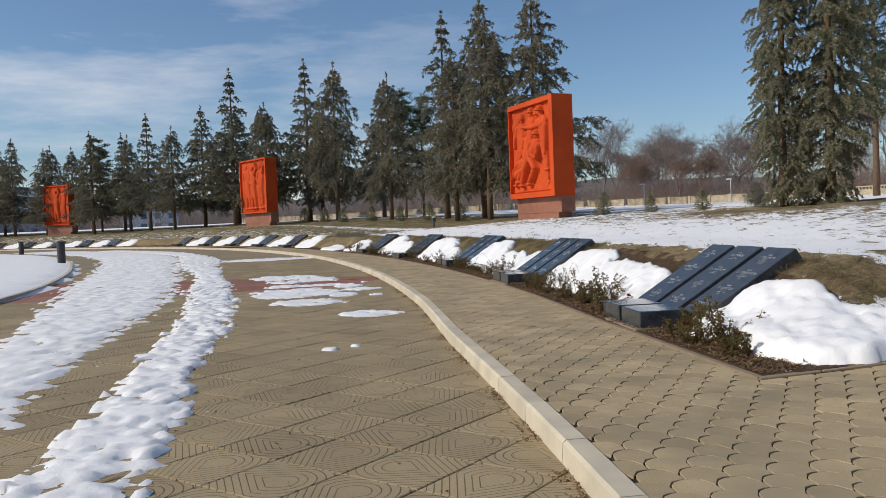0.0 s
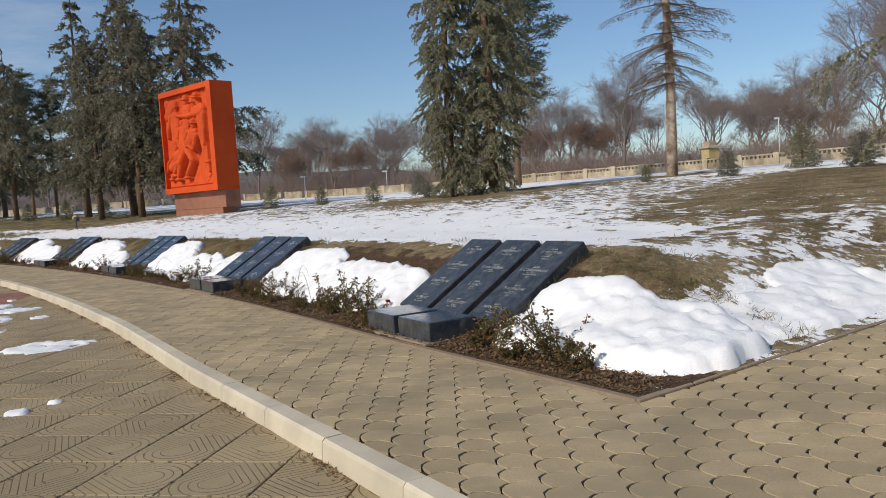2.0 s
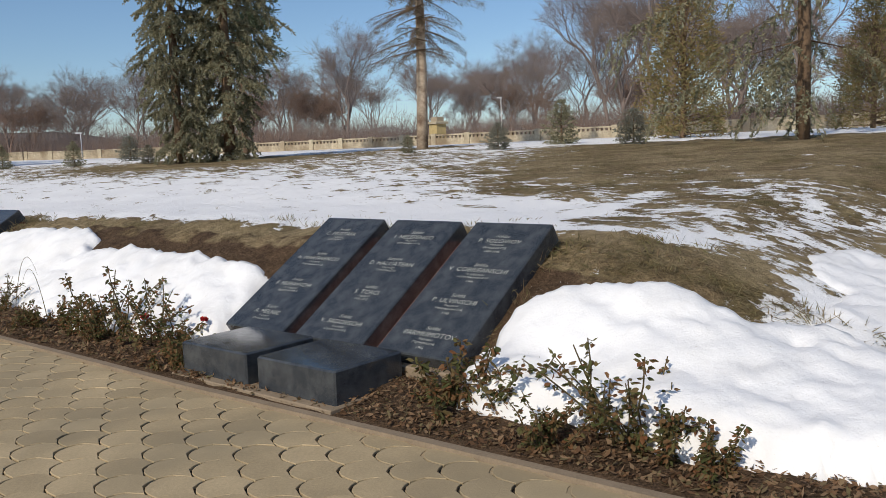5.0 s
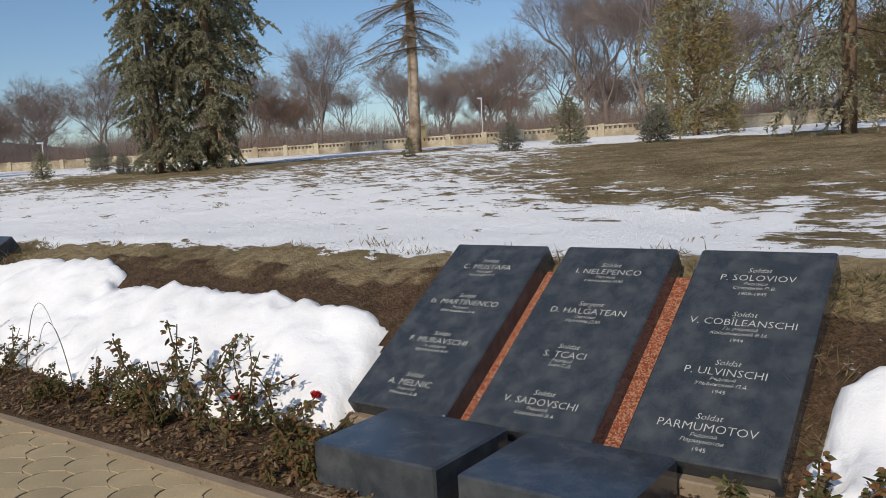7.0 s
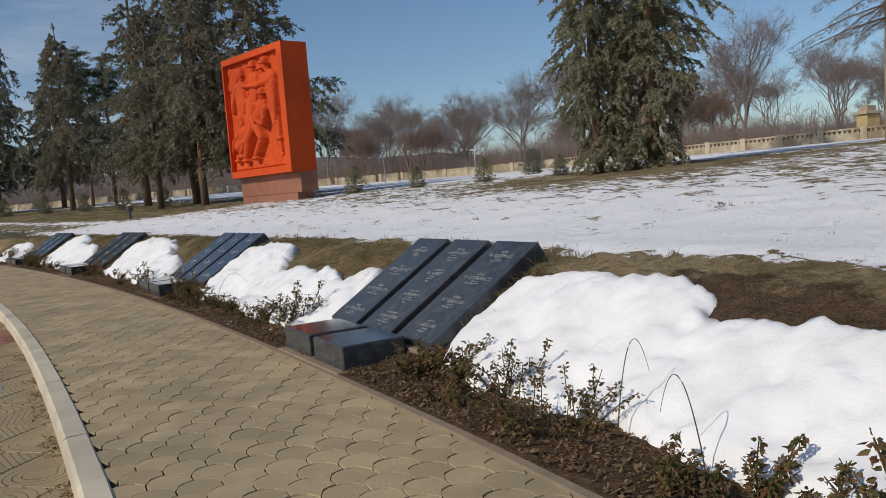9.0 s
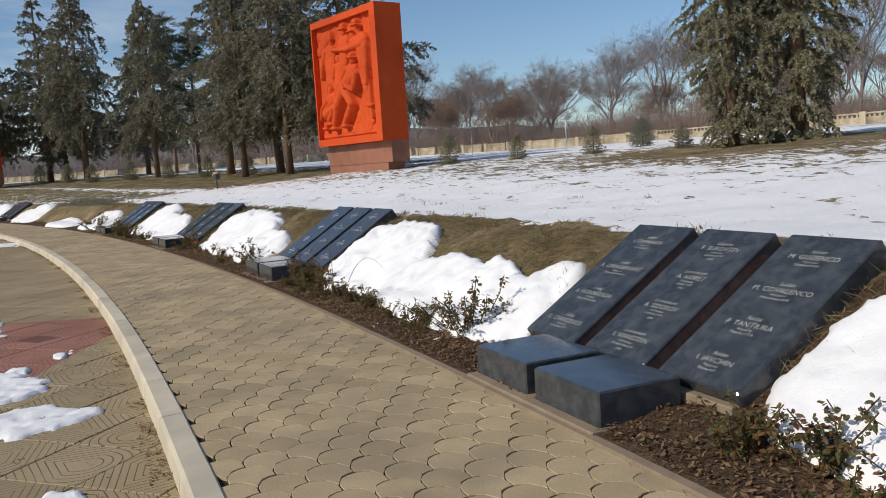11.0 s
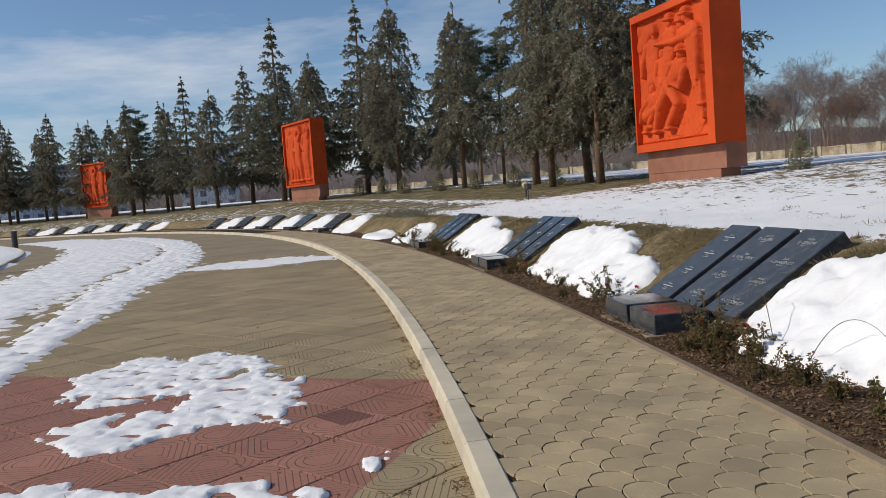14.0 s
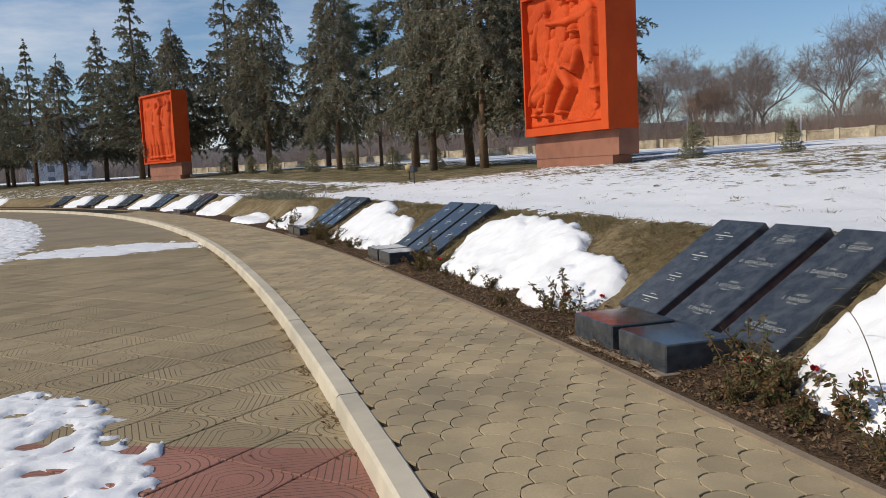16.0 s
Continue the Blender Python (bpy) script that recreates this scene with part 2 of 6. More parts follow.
def tile_mat(name, base, red, bearing0, near, far_edge, cx, cy):
    """Relief slab: nested drop-shaped grooves from the slab's own UV; a band of the paving is tinted red."""
    m, n, l, b = principled(name, 0.85, 0.25)
    uv = n.new("ShaderNodeUVMap")
    uv.uv_map = "uv"
    s = n.new("ShaderNodeSeparateXYZ")
    l.new(uv.outputs[0], s.inputs[0])
    ay = mathn(n, l, "ABSOLUTE", s.outputs["Y"])
    x = mathn(n, l, "ADD", s.outputs["X"], 0.25)
    rad = mathn(n, l, "SQRT", mathn(n, l, "ADD", mathn(n, l, "POWER", mathn(n, l, "ABSOLUTE", x), 2.0), mathn(n, l, "POWER", ay, 2.0)))
    tip = mathn(n, l, "ADD", mathn(n, l, "MULTIPLY", ay, 1.0), mathn(n, l, "MULTIPLY", x, 0.72))
    d = mixrgb(n, l, mathn(n, l, "GREATER_THAN", x, 0.0), rad, tip)
    ph = mathn(n, l, "FRACT", mathn(n, l, "MULTIPLY", d, 5.2))
    groove_noise = tex_noise(n, l, 2.3, 4)
    groove = mathn(n, l, "MULTIPLY", mathn(n, l, "LESS_THAN", ph, 0.15), mathn(n, l, "GREATER_THAN", d, 0.28))
    # the groove lines get a darker colour, in amounts varied by noise
    dirt = mathn(n, l, "MULTIPLY", groove, mathn(n, l, "MULTIPLY", groove_noise, 1.5))
    g = n.new("ShaderNodeNewGeometry")
    p = n.new("ShaderNodeSeparateXYZ")
    l.new(g.outputs["Position"], p.inputs[0])
    ang = mathn(n, l, "DEGREES", mathn(n, l, "ARCTAN2", mathn(n, l, "SUBTRACT", p.outputs["Y"], cy), mathn(n, l, "SUBTRACT", p.outputs["X"], cx)))
    band = mathn(n, l, "GREATER_THAN", ang, bearing0)
    # the band's edges follow the slab joints: straight lines a*x + b*y < c
    for ka, kb, kc in (near, far_edge):
        reach = mathn(n, l, "ADD", mathn(n, l, "MULTIPLY", p.outputs["X"], ka), mathn(n, l, "MULTIPLY", p.outputs["Y"], kb))
        band = mathn(n, l, "MULTIPLY", band, mathn(n, l, "LESS_THAN", reach, kc))
    big = tex_noise(n, l, 0.9, 5)
    sm = tex_noise(n, l, 80, 3, 0.7)
    v1 = mixrgb(n, l, 0.5, ramp(n, l, big, [(0.3, (0.74, 0.74, 0.74)), (0.7, (1.2, 1.2, 1.2))]), ramp(n, l, sm, [(0.3, (0.74, 0.74, 0.74)), (0.7, (1.2, 1.2, 1.2))]))
    c = mixrgb(n, l, 1.0, mixrgb(n, l, band, base, red), v1, "MULTIPLY")
    c = mixrgb(n, l, mathn(n, l, "MINIMUM", dirt, 0.85), c, (0.085, 0.065, 0.04))
    # one slab in the band is stained dark with damp
    px, py = mathn(n, l, "SUBTRACT", p.outputs["X"], -2.93), mathn(n, l, "SUBTRACT", p.outputs["Y"], 20.34)
    far = mathn(n, l, "ADD", mathn(n, l, "ABSOLUTE", mathn(n, l, "ADD", px, mathn(n, l, "MULTIPLY", py, 0.3))), mathn(n, l, "ABSOLUTE", py))
    c = mixrgb(n, l, mathn(n, l, "MULTIPLY", mathn(n, l, "LESS_THAN", far, 0.24), 0.6), c, (0.05, 0.02, 0.025))
    v = n.new("ShaderNodeMapRange")
    v.inputs[3].default_value, v.inputs[4].default_value = 0.88, 1.1
    oi = n.new("ShaderNodeObjectInfo")
    l.new(mathn(n, l, "FRACT", mathn(n, l, "ADD", g.outputs["Random Per Island"], oi.outputs["Random"])), v.inputs[0])
    hs = n.new("ShaderNodeHueSaturation")
    l.new(v.outputs[0], hs.inputs["Value"])
    l.new(c, hs.inputs["Color"])
    l.new(hs.outputs[0], b.inputs["Base Color"])
    hgt = mathn(n, l, "SUBTRACT", mathn(n, l, "MULTIPLY", sm, 0.25), groove)
    bump(n, l, b, hgt, 1.0, 0.014)
    return m


# far joint of the red band
FARLINE = (0.122, 1.0, 21.16)
M["tile"] = tile_mat("tile", (0.37, 0.29, 0.17), (0.36, 0.17, 0.125), 16.9, (1.0, -0.118, -4.56), FARLINE, -130.838, -21.005)
M["plaza"] = grainy("plaza", (0.30, 0.245, 0.16), 0.22, 1.0, 40, 0.9, 0.2, (0.25, 0.20, 0.14), 0.01)


def ground_mat():
    """Dry grass, bare soil and thawing snow, mixed by where each lies, with ragged edges."""
    m, n, l, b = principled("ground", 0.95, 0.1)
    at = n.new("ShaderNodeAttribute")
    at.attribute_name = "cover"
    s = n.new("ShaderNodeSeparateColor")
    l.new(at.outputs["Color"], s.inputs[0])
    g = n.new("ShaderNodeNewGeometry")
    # melt streaks run along the walk
    mp = n.new("ShaderNodeMapping")
    mp.inputs["Rotation"].default_value = (0, 0, radians(-18))
    mp.inputs["Scale"].default_value = (1.2, 0.75, 1.0)
    l.new(g.outputs["Position"], mp.inputs["Vector"])
    n1 = tex_noise(n, l, 1.1, 10, 0.76, mp.outputs[0])
    n2 = tex_noise(n, l, 55, 4, 0.7)
    mq = n.new("ShaderNodeMapping")
    mq.inputs["Rotation"].default_value = (0, 0, radians(-18))
    mq.inputs["Scale"].default_value = (1.2, 0.75, 1.0)
    l.new(g.outputs["Position"], mq.inputs["Vector"])
    n5 = tex_noise(n, l, 4.5, 6, 0.7, mq.outputs[0])
    n3 = tex_noise(n, l, 2.5, 5, 0.6)
    grass = ramp(n, l, n2, [(0.25, (0.11, 0.078, 0.044)), (0.5, (0.25, 0.18, 0.10)), (0.75, (0.40, 0.30, 0.175))])
    green = ramp(n, l, n2, [(0.25, (0.10, 0.080, 0.035)), (0.75, (0.28, 0.225, 0.105))])
    grass = mixrgb(n, l, ramp(n, l, n3, [(0.4, (0, 0, 0)), (0.65, (1, 1, 1))]), grass, green)
    grass = mixrgb(n, l, mathn(n, l, "MULTIPLY", s.outputs[2], 0.75), grass, ramp(n, l, n2, [(0.25, (0.05, 0.05, 0.022)), (0.75, (0.17, 0.155, 0.07))]))
    soil = ramp(n, l, n2, [(0.25, (0.050, 0.032, 0.020)), (0.55, (0.135, 0.088, 0.054)), (0.8, (0.25, 0.17, 0.11))])
    n4 = tex_noise(n, l, 11, 5, 0.65)
    grass = mixrgb(n, l, ramp(n, l, tex_noise(n, l, 0.9, 6, 0.7), [(0.42, (0, 0, 0)), (0.62, (0.8, 0.8, 0.8))]), grass, (0.43, 0.335, 0.195))
    mott = ramp(n, l, n4, [(0.3, (0.55, 0.55, 0.55)), (0.7, (1.25, 1.25, 1.25))])
    soil = mixrgb(n, l, 1.0, soil, mott, "MULTIPLY")
    grass = mixrgb(n, l, 1.0, grass, mott, "MULTIPLY")
    f = mathn(n, l, "ADD", s.outputs[1], mathn(n, l, "MULTIPLY", mathn(n, l, "SUBTRACT", n3, 0.5), 1.2))
    soilf = ramp(n, l, f, [(0.42, (0, 0, 0)), (0.58, (1, 1, 1))])
    c = mixrgb(n, l, soilf, grass, soil)
    sf = mathn(n, l, "ADD", s.outputs[0], mathn(n, l, "MULTIPLY", mathn(n, l, "SUBTRACT", n1, 0.5), 2.2))
    sf = mathn(n, l, "ADD", sf, mathn(n, l, "MULTIPLY", mathn(n, l, "SUBTRACT", n5, 0.5), 1.9))
    sf = mathn(n, l, "ADD", sf, mathn(n, l, "MULTIPLY", mathn(n, l, "SUBTRACT", n2, 0.5), 0.35))
    snowf = ramp(n, l, sf, [(0.47, (0, 0, 0)), (0.55, (1, 1, 1))])
    c = mixrgb(n, l, snowf, c, (0.91, 0.91, 0.91))
    l.new(c, b.inputs["Base Color"])
    h = mathn(n, l, "ADD", mathn(n, l, "MULTIPLY", mathn(n, l, "ADD", n2, mathn(n, l, "MULTIPLY", n4, 2.0)), mathn(n, l, "SUBTRACT", 1.0, mathn(n, l, "MULTIPLY", snowf, 0.75))), mathn(n, l, "MULTIPLY", snowf, 0.6))
    bump(n, l, b, h, 0.8, 0.05)
    return m


M["ground"] = ground_mat()


# ---------- plan: everything follows one arc; d is metres out from the kerb, a the bearing in degrees from the plaza's centre ----------
CX, CY, RAD = -130.838, -21.005, 135.305
PLAZA_Z = -0.13
SETS = [12.62, 15.62, 18.67, 21.75, 24.85, 33.1, 36.2, 39.3, 42.4, 45.5, 53.5, 56.6, 59.7, 62.8, 65.9, 73.0, 76.1, 79.2]
rnd = random.Random(7)


def bow(a):
    """How far the walk strays from the true circle."""
    return float(np.interp(a, (6, 10.1, 10.8, 11.2, 11.7, 12.3, 12.8, 14.5, 17.5, 20, 22, 26), (0.67, 0.30, 0.23, 0.18, 0.12, 0.06, 0.02, 0.06, 0.01, -0.05, -0.10, -0.15)))


def at(d, a):
    r = RAD + d + bow(a)
    return CX + r * math.cos(radians(a)), CY + r * math.sin(radians(a))


def rel(x, y):
    a = math.degrees(math.atan2(y - CY, x - CX))
    return math.hypot(x - CX, y - CY) - RAD - bow(a), a


def smooth(x):
    x = min(1.0, max(0.0, x))
    return x * x * (3 - 2 * x)


PROFILE_D = (0, 1.74, 1.8, 2.45, 2.8, 3.18, 3.5, 3.85, 4.3, 6, 9.7, 18, 28, 46, 70, 120, 1500)
PROFILE_Z = (-0.06, -0.06, 0.016, 0.07, 0.28, 0.53, 0.70, 0.775, 0.78, 0.79, 1.02, 1.47, 1.83, 2.25, 2.4, 2.3, 2.1)


def far_rise(a):
    """The park climbs a little towards the far end of the plaza."""
    return 0.55 * smooth((a - 32) / 14)


def side_z(d):
    return max(0.0, 0.07 * (d - 1.8)) if d < 14 else 0.854 + 0.045 * (d - 14)


def tz(d, a):
    """Height of the ground."""
    if d < 0:
        return PLAZA_Z - 0.05
    z = float(np.interp(d, PROFILE_D, PROFILE_Z))
    if d > 4:
        z += far_rise(a) * smooth((d - 4) / 5)
    if 4.0 < a < 11.15:
        return min(z, side_z(d) - 0.05)
    if a >= 11.15 and d > 1.74:
        w = smooth((a - 11.15) * 2.4 / 2.4)
        z = min(z, side_z(d) + 0.02) * (1 - w) + z * w
    return z


def lie(d, a):
    """Height of the uneven soil surface."""
    x, y = at(d, a)
    z = tz(d, a)
    if 1.8 < d < 30 and 11.2 < a < 60:
        z += 0.05 * (noise.noise(Vector((x * 1.3, y * 1.3, 0)))) * min(1, (d - 1.8) * 2)
        if d < 4.2:
            z += 0.035 * noise.noise(Vector((x * 6, y * 6, 3))) + 0.02 * noise.noise(Vector((x * 14, y * 14, 5)))
    if 2.50 < d < 3.60 and min(abs(a - q) for q in SETS) < 0.40:
        z -= 0.10
    return z


class Geo:
    """Collects faces for one mesh."""

    def __init__(self):
        self.v, self.f, self.uv = [], [], []

    def add(self, vs, fs):
        o = len(self.v)
        self.v.extend(vs)
        self.f.extend([tuple(i + o for i in f) for f in fs])

    def box(self, x0, x1, y0, y1, z0, z1, m=None, bev=0.0):
        if bev <= 0:
            vs = [Vector((x, y, z)) for z in (z0, z1) for x, y in ((x0, y0), (x1, y0), (x1, y1), (x0, y1))]
            fs = [(3, 2, 1, 0), (4, 5, 6, 7), (0, 1, 5, 4), (1, 2, 6, 5), (2, 3, 7, 6), (3, 0, 4, 7)]
        else:
            b = bev
            ring = lambda z, i: [Vector(p) for p in ((x0 + b + i, y0 + i, z), (x1 - b - i, y0 + i, z), (x1 - i, y0 + b + i, z), (x1 - i, y1 - b - i, z), (x1 - b - i, y1 - i, z), (x0 + b + i, y1 - i, z), (x0 + i, y1 - b - i, z), (x0 + i, y0 + b + i, z))]
            vs = ring(z0, 0) + ring(z1 - b, 0) + ring(z1, b)
            fs = [tuple(range(7, -1, -1)), tuple(range(16, 24))]
            for k in (0, 8):
                fs += [(k + i, k + (i + 1) % 8, k + 8 + (i + 1) % 8, k + 8 + i) for i in range(8)]
        self.add([m @ p for p in vs] if m else vs, fs)

    def tube(self, pts, radii, n=6):
        """A round bar along points."""
        base = len(self.v)
        for i, p in enumerate(pts):
            q = pts[min(i + 1, len(pts) - 1)] - pts[max(i - 1, 0)]
            q = q.normalized() if q.length > 1e-6 else Vector((0, 0, 1))
            u = q.cross(Vector((0, 0, 1)) if abs(q.z) < 0.9 else Vector((1, 0, 0))).normalized()
            w = q.cross(u)
            for k in range(n):
                t = 2 * math.pi * k / n
                self.v.append(p + (u * math.cos(t) + w * math.sin(t)) * radii[i])
        for i in range(len(pts) - 1):
            for k in range(n):
                a, b = base + i * n + k, base + i * n + (k + 1) % n
                self.f.append((a, b, b + n, a + n))
        self.f.append(tuple(range(base + n - 1, base - 1, -1)))
        e = base + (len(pts) - 1) * n
        self.f.append(tuple(range(e, e + n)))

    def blade(self, p, way, width, side):
        """A kite-shaped leaf or spray."""
        o = len(self.v)
        m = p + way * 0.45
        self.v += [p, m + side * width, p + way, m - side * width]
        self.f.append((o, o + 1, o + 2, o + 3))

    def leaf(self, p, way, width, side):
        """A pointed oval leaf, folded along its midrib and curling down."""
        o = len(self.v)
        up = way.cross(side).normalized() * width
        sag = way.length * 0.22
        self.v += [p, p + way * 0.35 + side * width + up * 0.5, p + way * 0.72 + side * width * 0.75 + up * 0.3, p + way - up * 0.4 - Vector((0, 0, sag)),
                   p + way * 0.72 - side * width * 0.75 + up * 0.3, p + way * 0.35 - side * width + up * 0.5, p + way * 0.45]
        self.f += [(o, o + 1, o + 2, o + 3, o + 6), (o, o + 6, o + 3, o + 4, o + 5)]

    def mesh(self, name, mat, smoothed=False):
        me = bpy.data.meshes.new(name)
        me.from_pydata([tuple(p) for p in self.v], [], self.f)
        me.materials.append(mat)
        if smoothed:
            me.polygons.foreach_set("use_smooth", [True] * len(me.polygons))
        me.update()
        return me


def part(name, geo, mat, parent, label="", smoothed=False):
    """One mesh object under a thing or a part; geo is a Geo or a ready mesh."""
    ob = new(name, geo.mesh(name, mat, smoothed) if isinstance(geo, Geo) else geo)
    ob.parent = parent
    if label:
        ob["label"] = label
    return ob


def thing(name, label, category, group="", kind="", m=None):
    ob = tagged(new(name), label, category, group, kind)
    ob.empty_display_size = 0.2
    if m:
        ob.matrix_world = m
    return ob


def lone(name, geo, mat, label, category, kind="", smoothed=False, group=""):
    return tagged(new(name, geo.mesh(name, mat, smoothed)), label, category, group, kind)


def stand(d, a, dz=0.0, turn=0.0, scale=1.0):
    """A pose on the ground whose x runs along the walk (towards smaller bearings) and y outwards."""
    x, y = at(d, a)
    return Matrix.Translation((x, y, tz(d, a) + dz)) @ Matrix.Rotation(radians(a - 90 + turn), 4, "Z") @ Matrix.Scale(scale, 4)


# ---------- ground ----------
def ground():
    ds = [-134, -100, -60, -30, -15, -6, -2, -0.05, 0.0, 0.6, 1.2, 1.7, 1.74] + [1.8 + 0.08 * i for i in range(30)] + [4.3 + 0.3 * i for i in range(30)]
    ds += [13.5 + 0.8 * i for i in range(20)] + [30, 33, 37, 42, 46, 50, 60, 70, 90, 120, 200, 350, 700, 1500]
    as_ = [-10, 0, 4, 6, 8, 9, 10, 10.6, 11, 11.1, 11.15] + [11.2 + 0.06 * i for i in range(250)] + [26.2 + 0.2 * i for i in range(50)] + [36.3 + 0.8 * i for i in range(60)]
    as_ += [85 + 6 * i for i in range(44)] + [349.9]
    g = Geo()
    cover = []
    for d in ds:
        for a in as_:
            x, y = at(d, a)
            z = lie(d, a)
            g.v.append((x, y, z))
            # thin snow on the lawn
            if d < 3.65:
                s = 0.0
            elif d < 4.15:
                s = 0.05 + 0.88 * (d - 3.65) / 0.5
            elif d < 8:
                s = 0.91 - 0.06 * smooth((d - 5) / 3)
            elif d < 12:
                s = 0.80 - 0.06 * (d - 8)
            elif d < 22:
                s = 0.53
            else:
                s = 0.85
            if 4.2 < d < 20:
                s -= 0.52 * smooth((14.2 + 0.11 * d - a) / 2.0) * smooth((d - 5.2) / 3)
                s -= 0.55 * smooth((a - 28.3) / 1.2) * (1 if d < 26 else 0)
                s += 0.5 * math.exp(-((d - 9.0 - 0.25 * (a - 30)) / 0.8) ** 2) * smooth((a - 28.5))
            if 2.9 < d < 8 and a < 12.5:
                s = 0.53 - 0.12 * smooth((d - 5.5)) - 0.6 * smooth((a - 11.55) / 0.3) * smooth((4.3 - d) / 0.5)
            if 26 < a and 16 < d < 27:
                s -= 0.45 * smooth((a - 29) / 2)
            for bx, by, br in ((13.55, 32.6, 4.2), (21.2, 31.1, 2.5), (19.2, 14.1, 3.0), (18.9, 18.6, 1.6)):
                s -= 0.9 * math.exp(-((x - bx) ** 2 + (y - by) ** 2) / br ** 2)
            soil = 1.0 if d < 2.5 else 0.8 if d < 3.35 else 0.5 if d < 3.6 else 0.12
            if 2.5 <= d < 3.8:
                soil -= 0.75 * smooth((a - 15.2) / 1.2) + 0.6 * smooth((12.3 - a) / 0.6)
            cover.append((max(0.0, min(1.0, s)), max(0.0, soil), smooth((a - 27) / 3) if d > 3.5 else 0.0, 1.0))
    nA = len(as_)
    for i in range(len(ds) - 1):
        for j in range(nA - 1):
            k = i * nA + j
            g.f.append((k, k + nA, k + nA + 1, k + 1))
    me = g.mesh("ground", M["ground"], True)
    col = me.color_attributes.new("cover", "FLOAT_COLOR", "POINT")
    col.data.foreach_set("color", [c for q in cover for c in q])
    return tagged(new("ground", me), "lawn of dry grass and bare soil under thawing snow", "ground", kind="structure")


ground()


def sheet(d0, d1, a0, a1, nd, na, zf):
    g = Geo()
    for i in range(nd + 1):
        for j in range(na + 1):
            d, a = d0 + (d1 - d0) * i / nd, a0 + (a1 - a0) * j / na
            g.v.append((*at(d, a), zf(d, a)))
    for i in range(nd):
        for j in range(na):
            k = i * (na + 1) + j
            g.f.append((k, k + na + 1, k + na + 2, k + 1))
    return g


plaza = lone("plaza", sheet(-134, -0.02, -8, 100, 60, 220, lambda d, a: PLAZA_Z - 0.018), M["plaza"], "tan concrete plaza with damp joints and patches of snow", "plaza", "structure")
walkway = lone("path", sheet(-0.02, 1.745, 4, 90, 4, 500, lambda d, a: -0.014), M["joint"], "footpath of tan fish-scale pavers behind the kerb", "path", "structure")
sidewalk = lone("side_path", sheet(1.745, 26, 4, 11.13, 60, 30, lambda d, a: side_z(d) - 0.014), M["joint"], "rising side path of tan fish-scale pavers", "path", "structure")


# ---------- memorial slab sets ----------
def text_mesh(lines, width):
    """Inscription lines (text, size, y) centred, as one mesh lying in the xy plane."""
    vs, fs = [], []
    for body, size, y in lines:
        cu = bpy.data.curves.new("t", "FONT")
        cu.body, cu.size, cu.align_x = body, size, "CENTER"
        cu.resolution_u, cu.shear, cu.offset = 2, 0.0 if body.upper() == body else 0.18, -0.0006 * size / 0.05
        ob = bpy.data.objects.new("t", cu)
        scene.collection.objects.link(ob)
        me = bpy.data.meshes.new_from_object(ob.evaluated_get(bpy.context.evaluated_depsgraph_get()))
        xs = [v.co.x for v in me.vertices] or [0]
        k = min(1.0, width / max(0.01, max(xs) - min(xs)))
        o = len(vs)
        vs += [(v.co.x * k, v.co.y * k + y, 0.0) for v in me.vertices]
        fs += [tuple(i + o for i in p.vertices) for p in me.polygons]
        bpy.data.objects.remove(ob)
        bpy.data.curves.remove(cu)
        bpy.data.meshes.remove(me)
    me = bpy.data.meshes.new("inscription")
    me.from_pydata(vs, [], fs)
    me.materials.append(M["letter"])
    return me


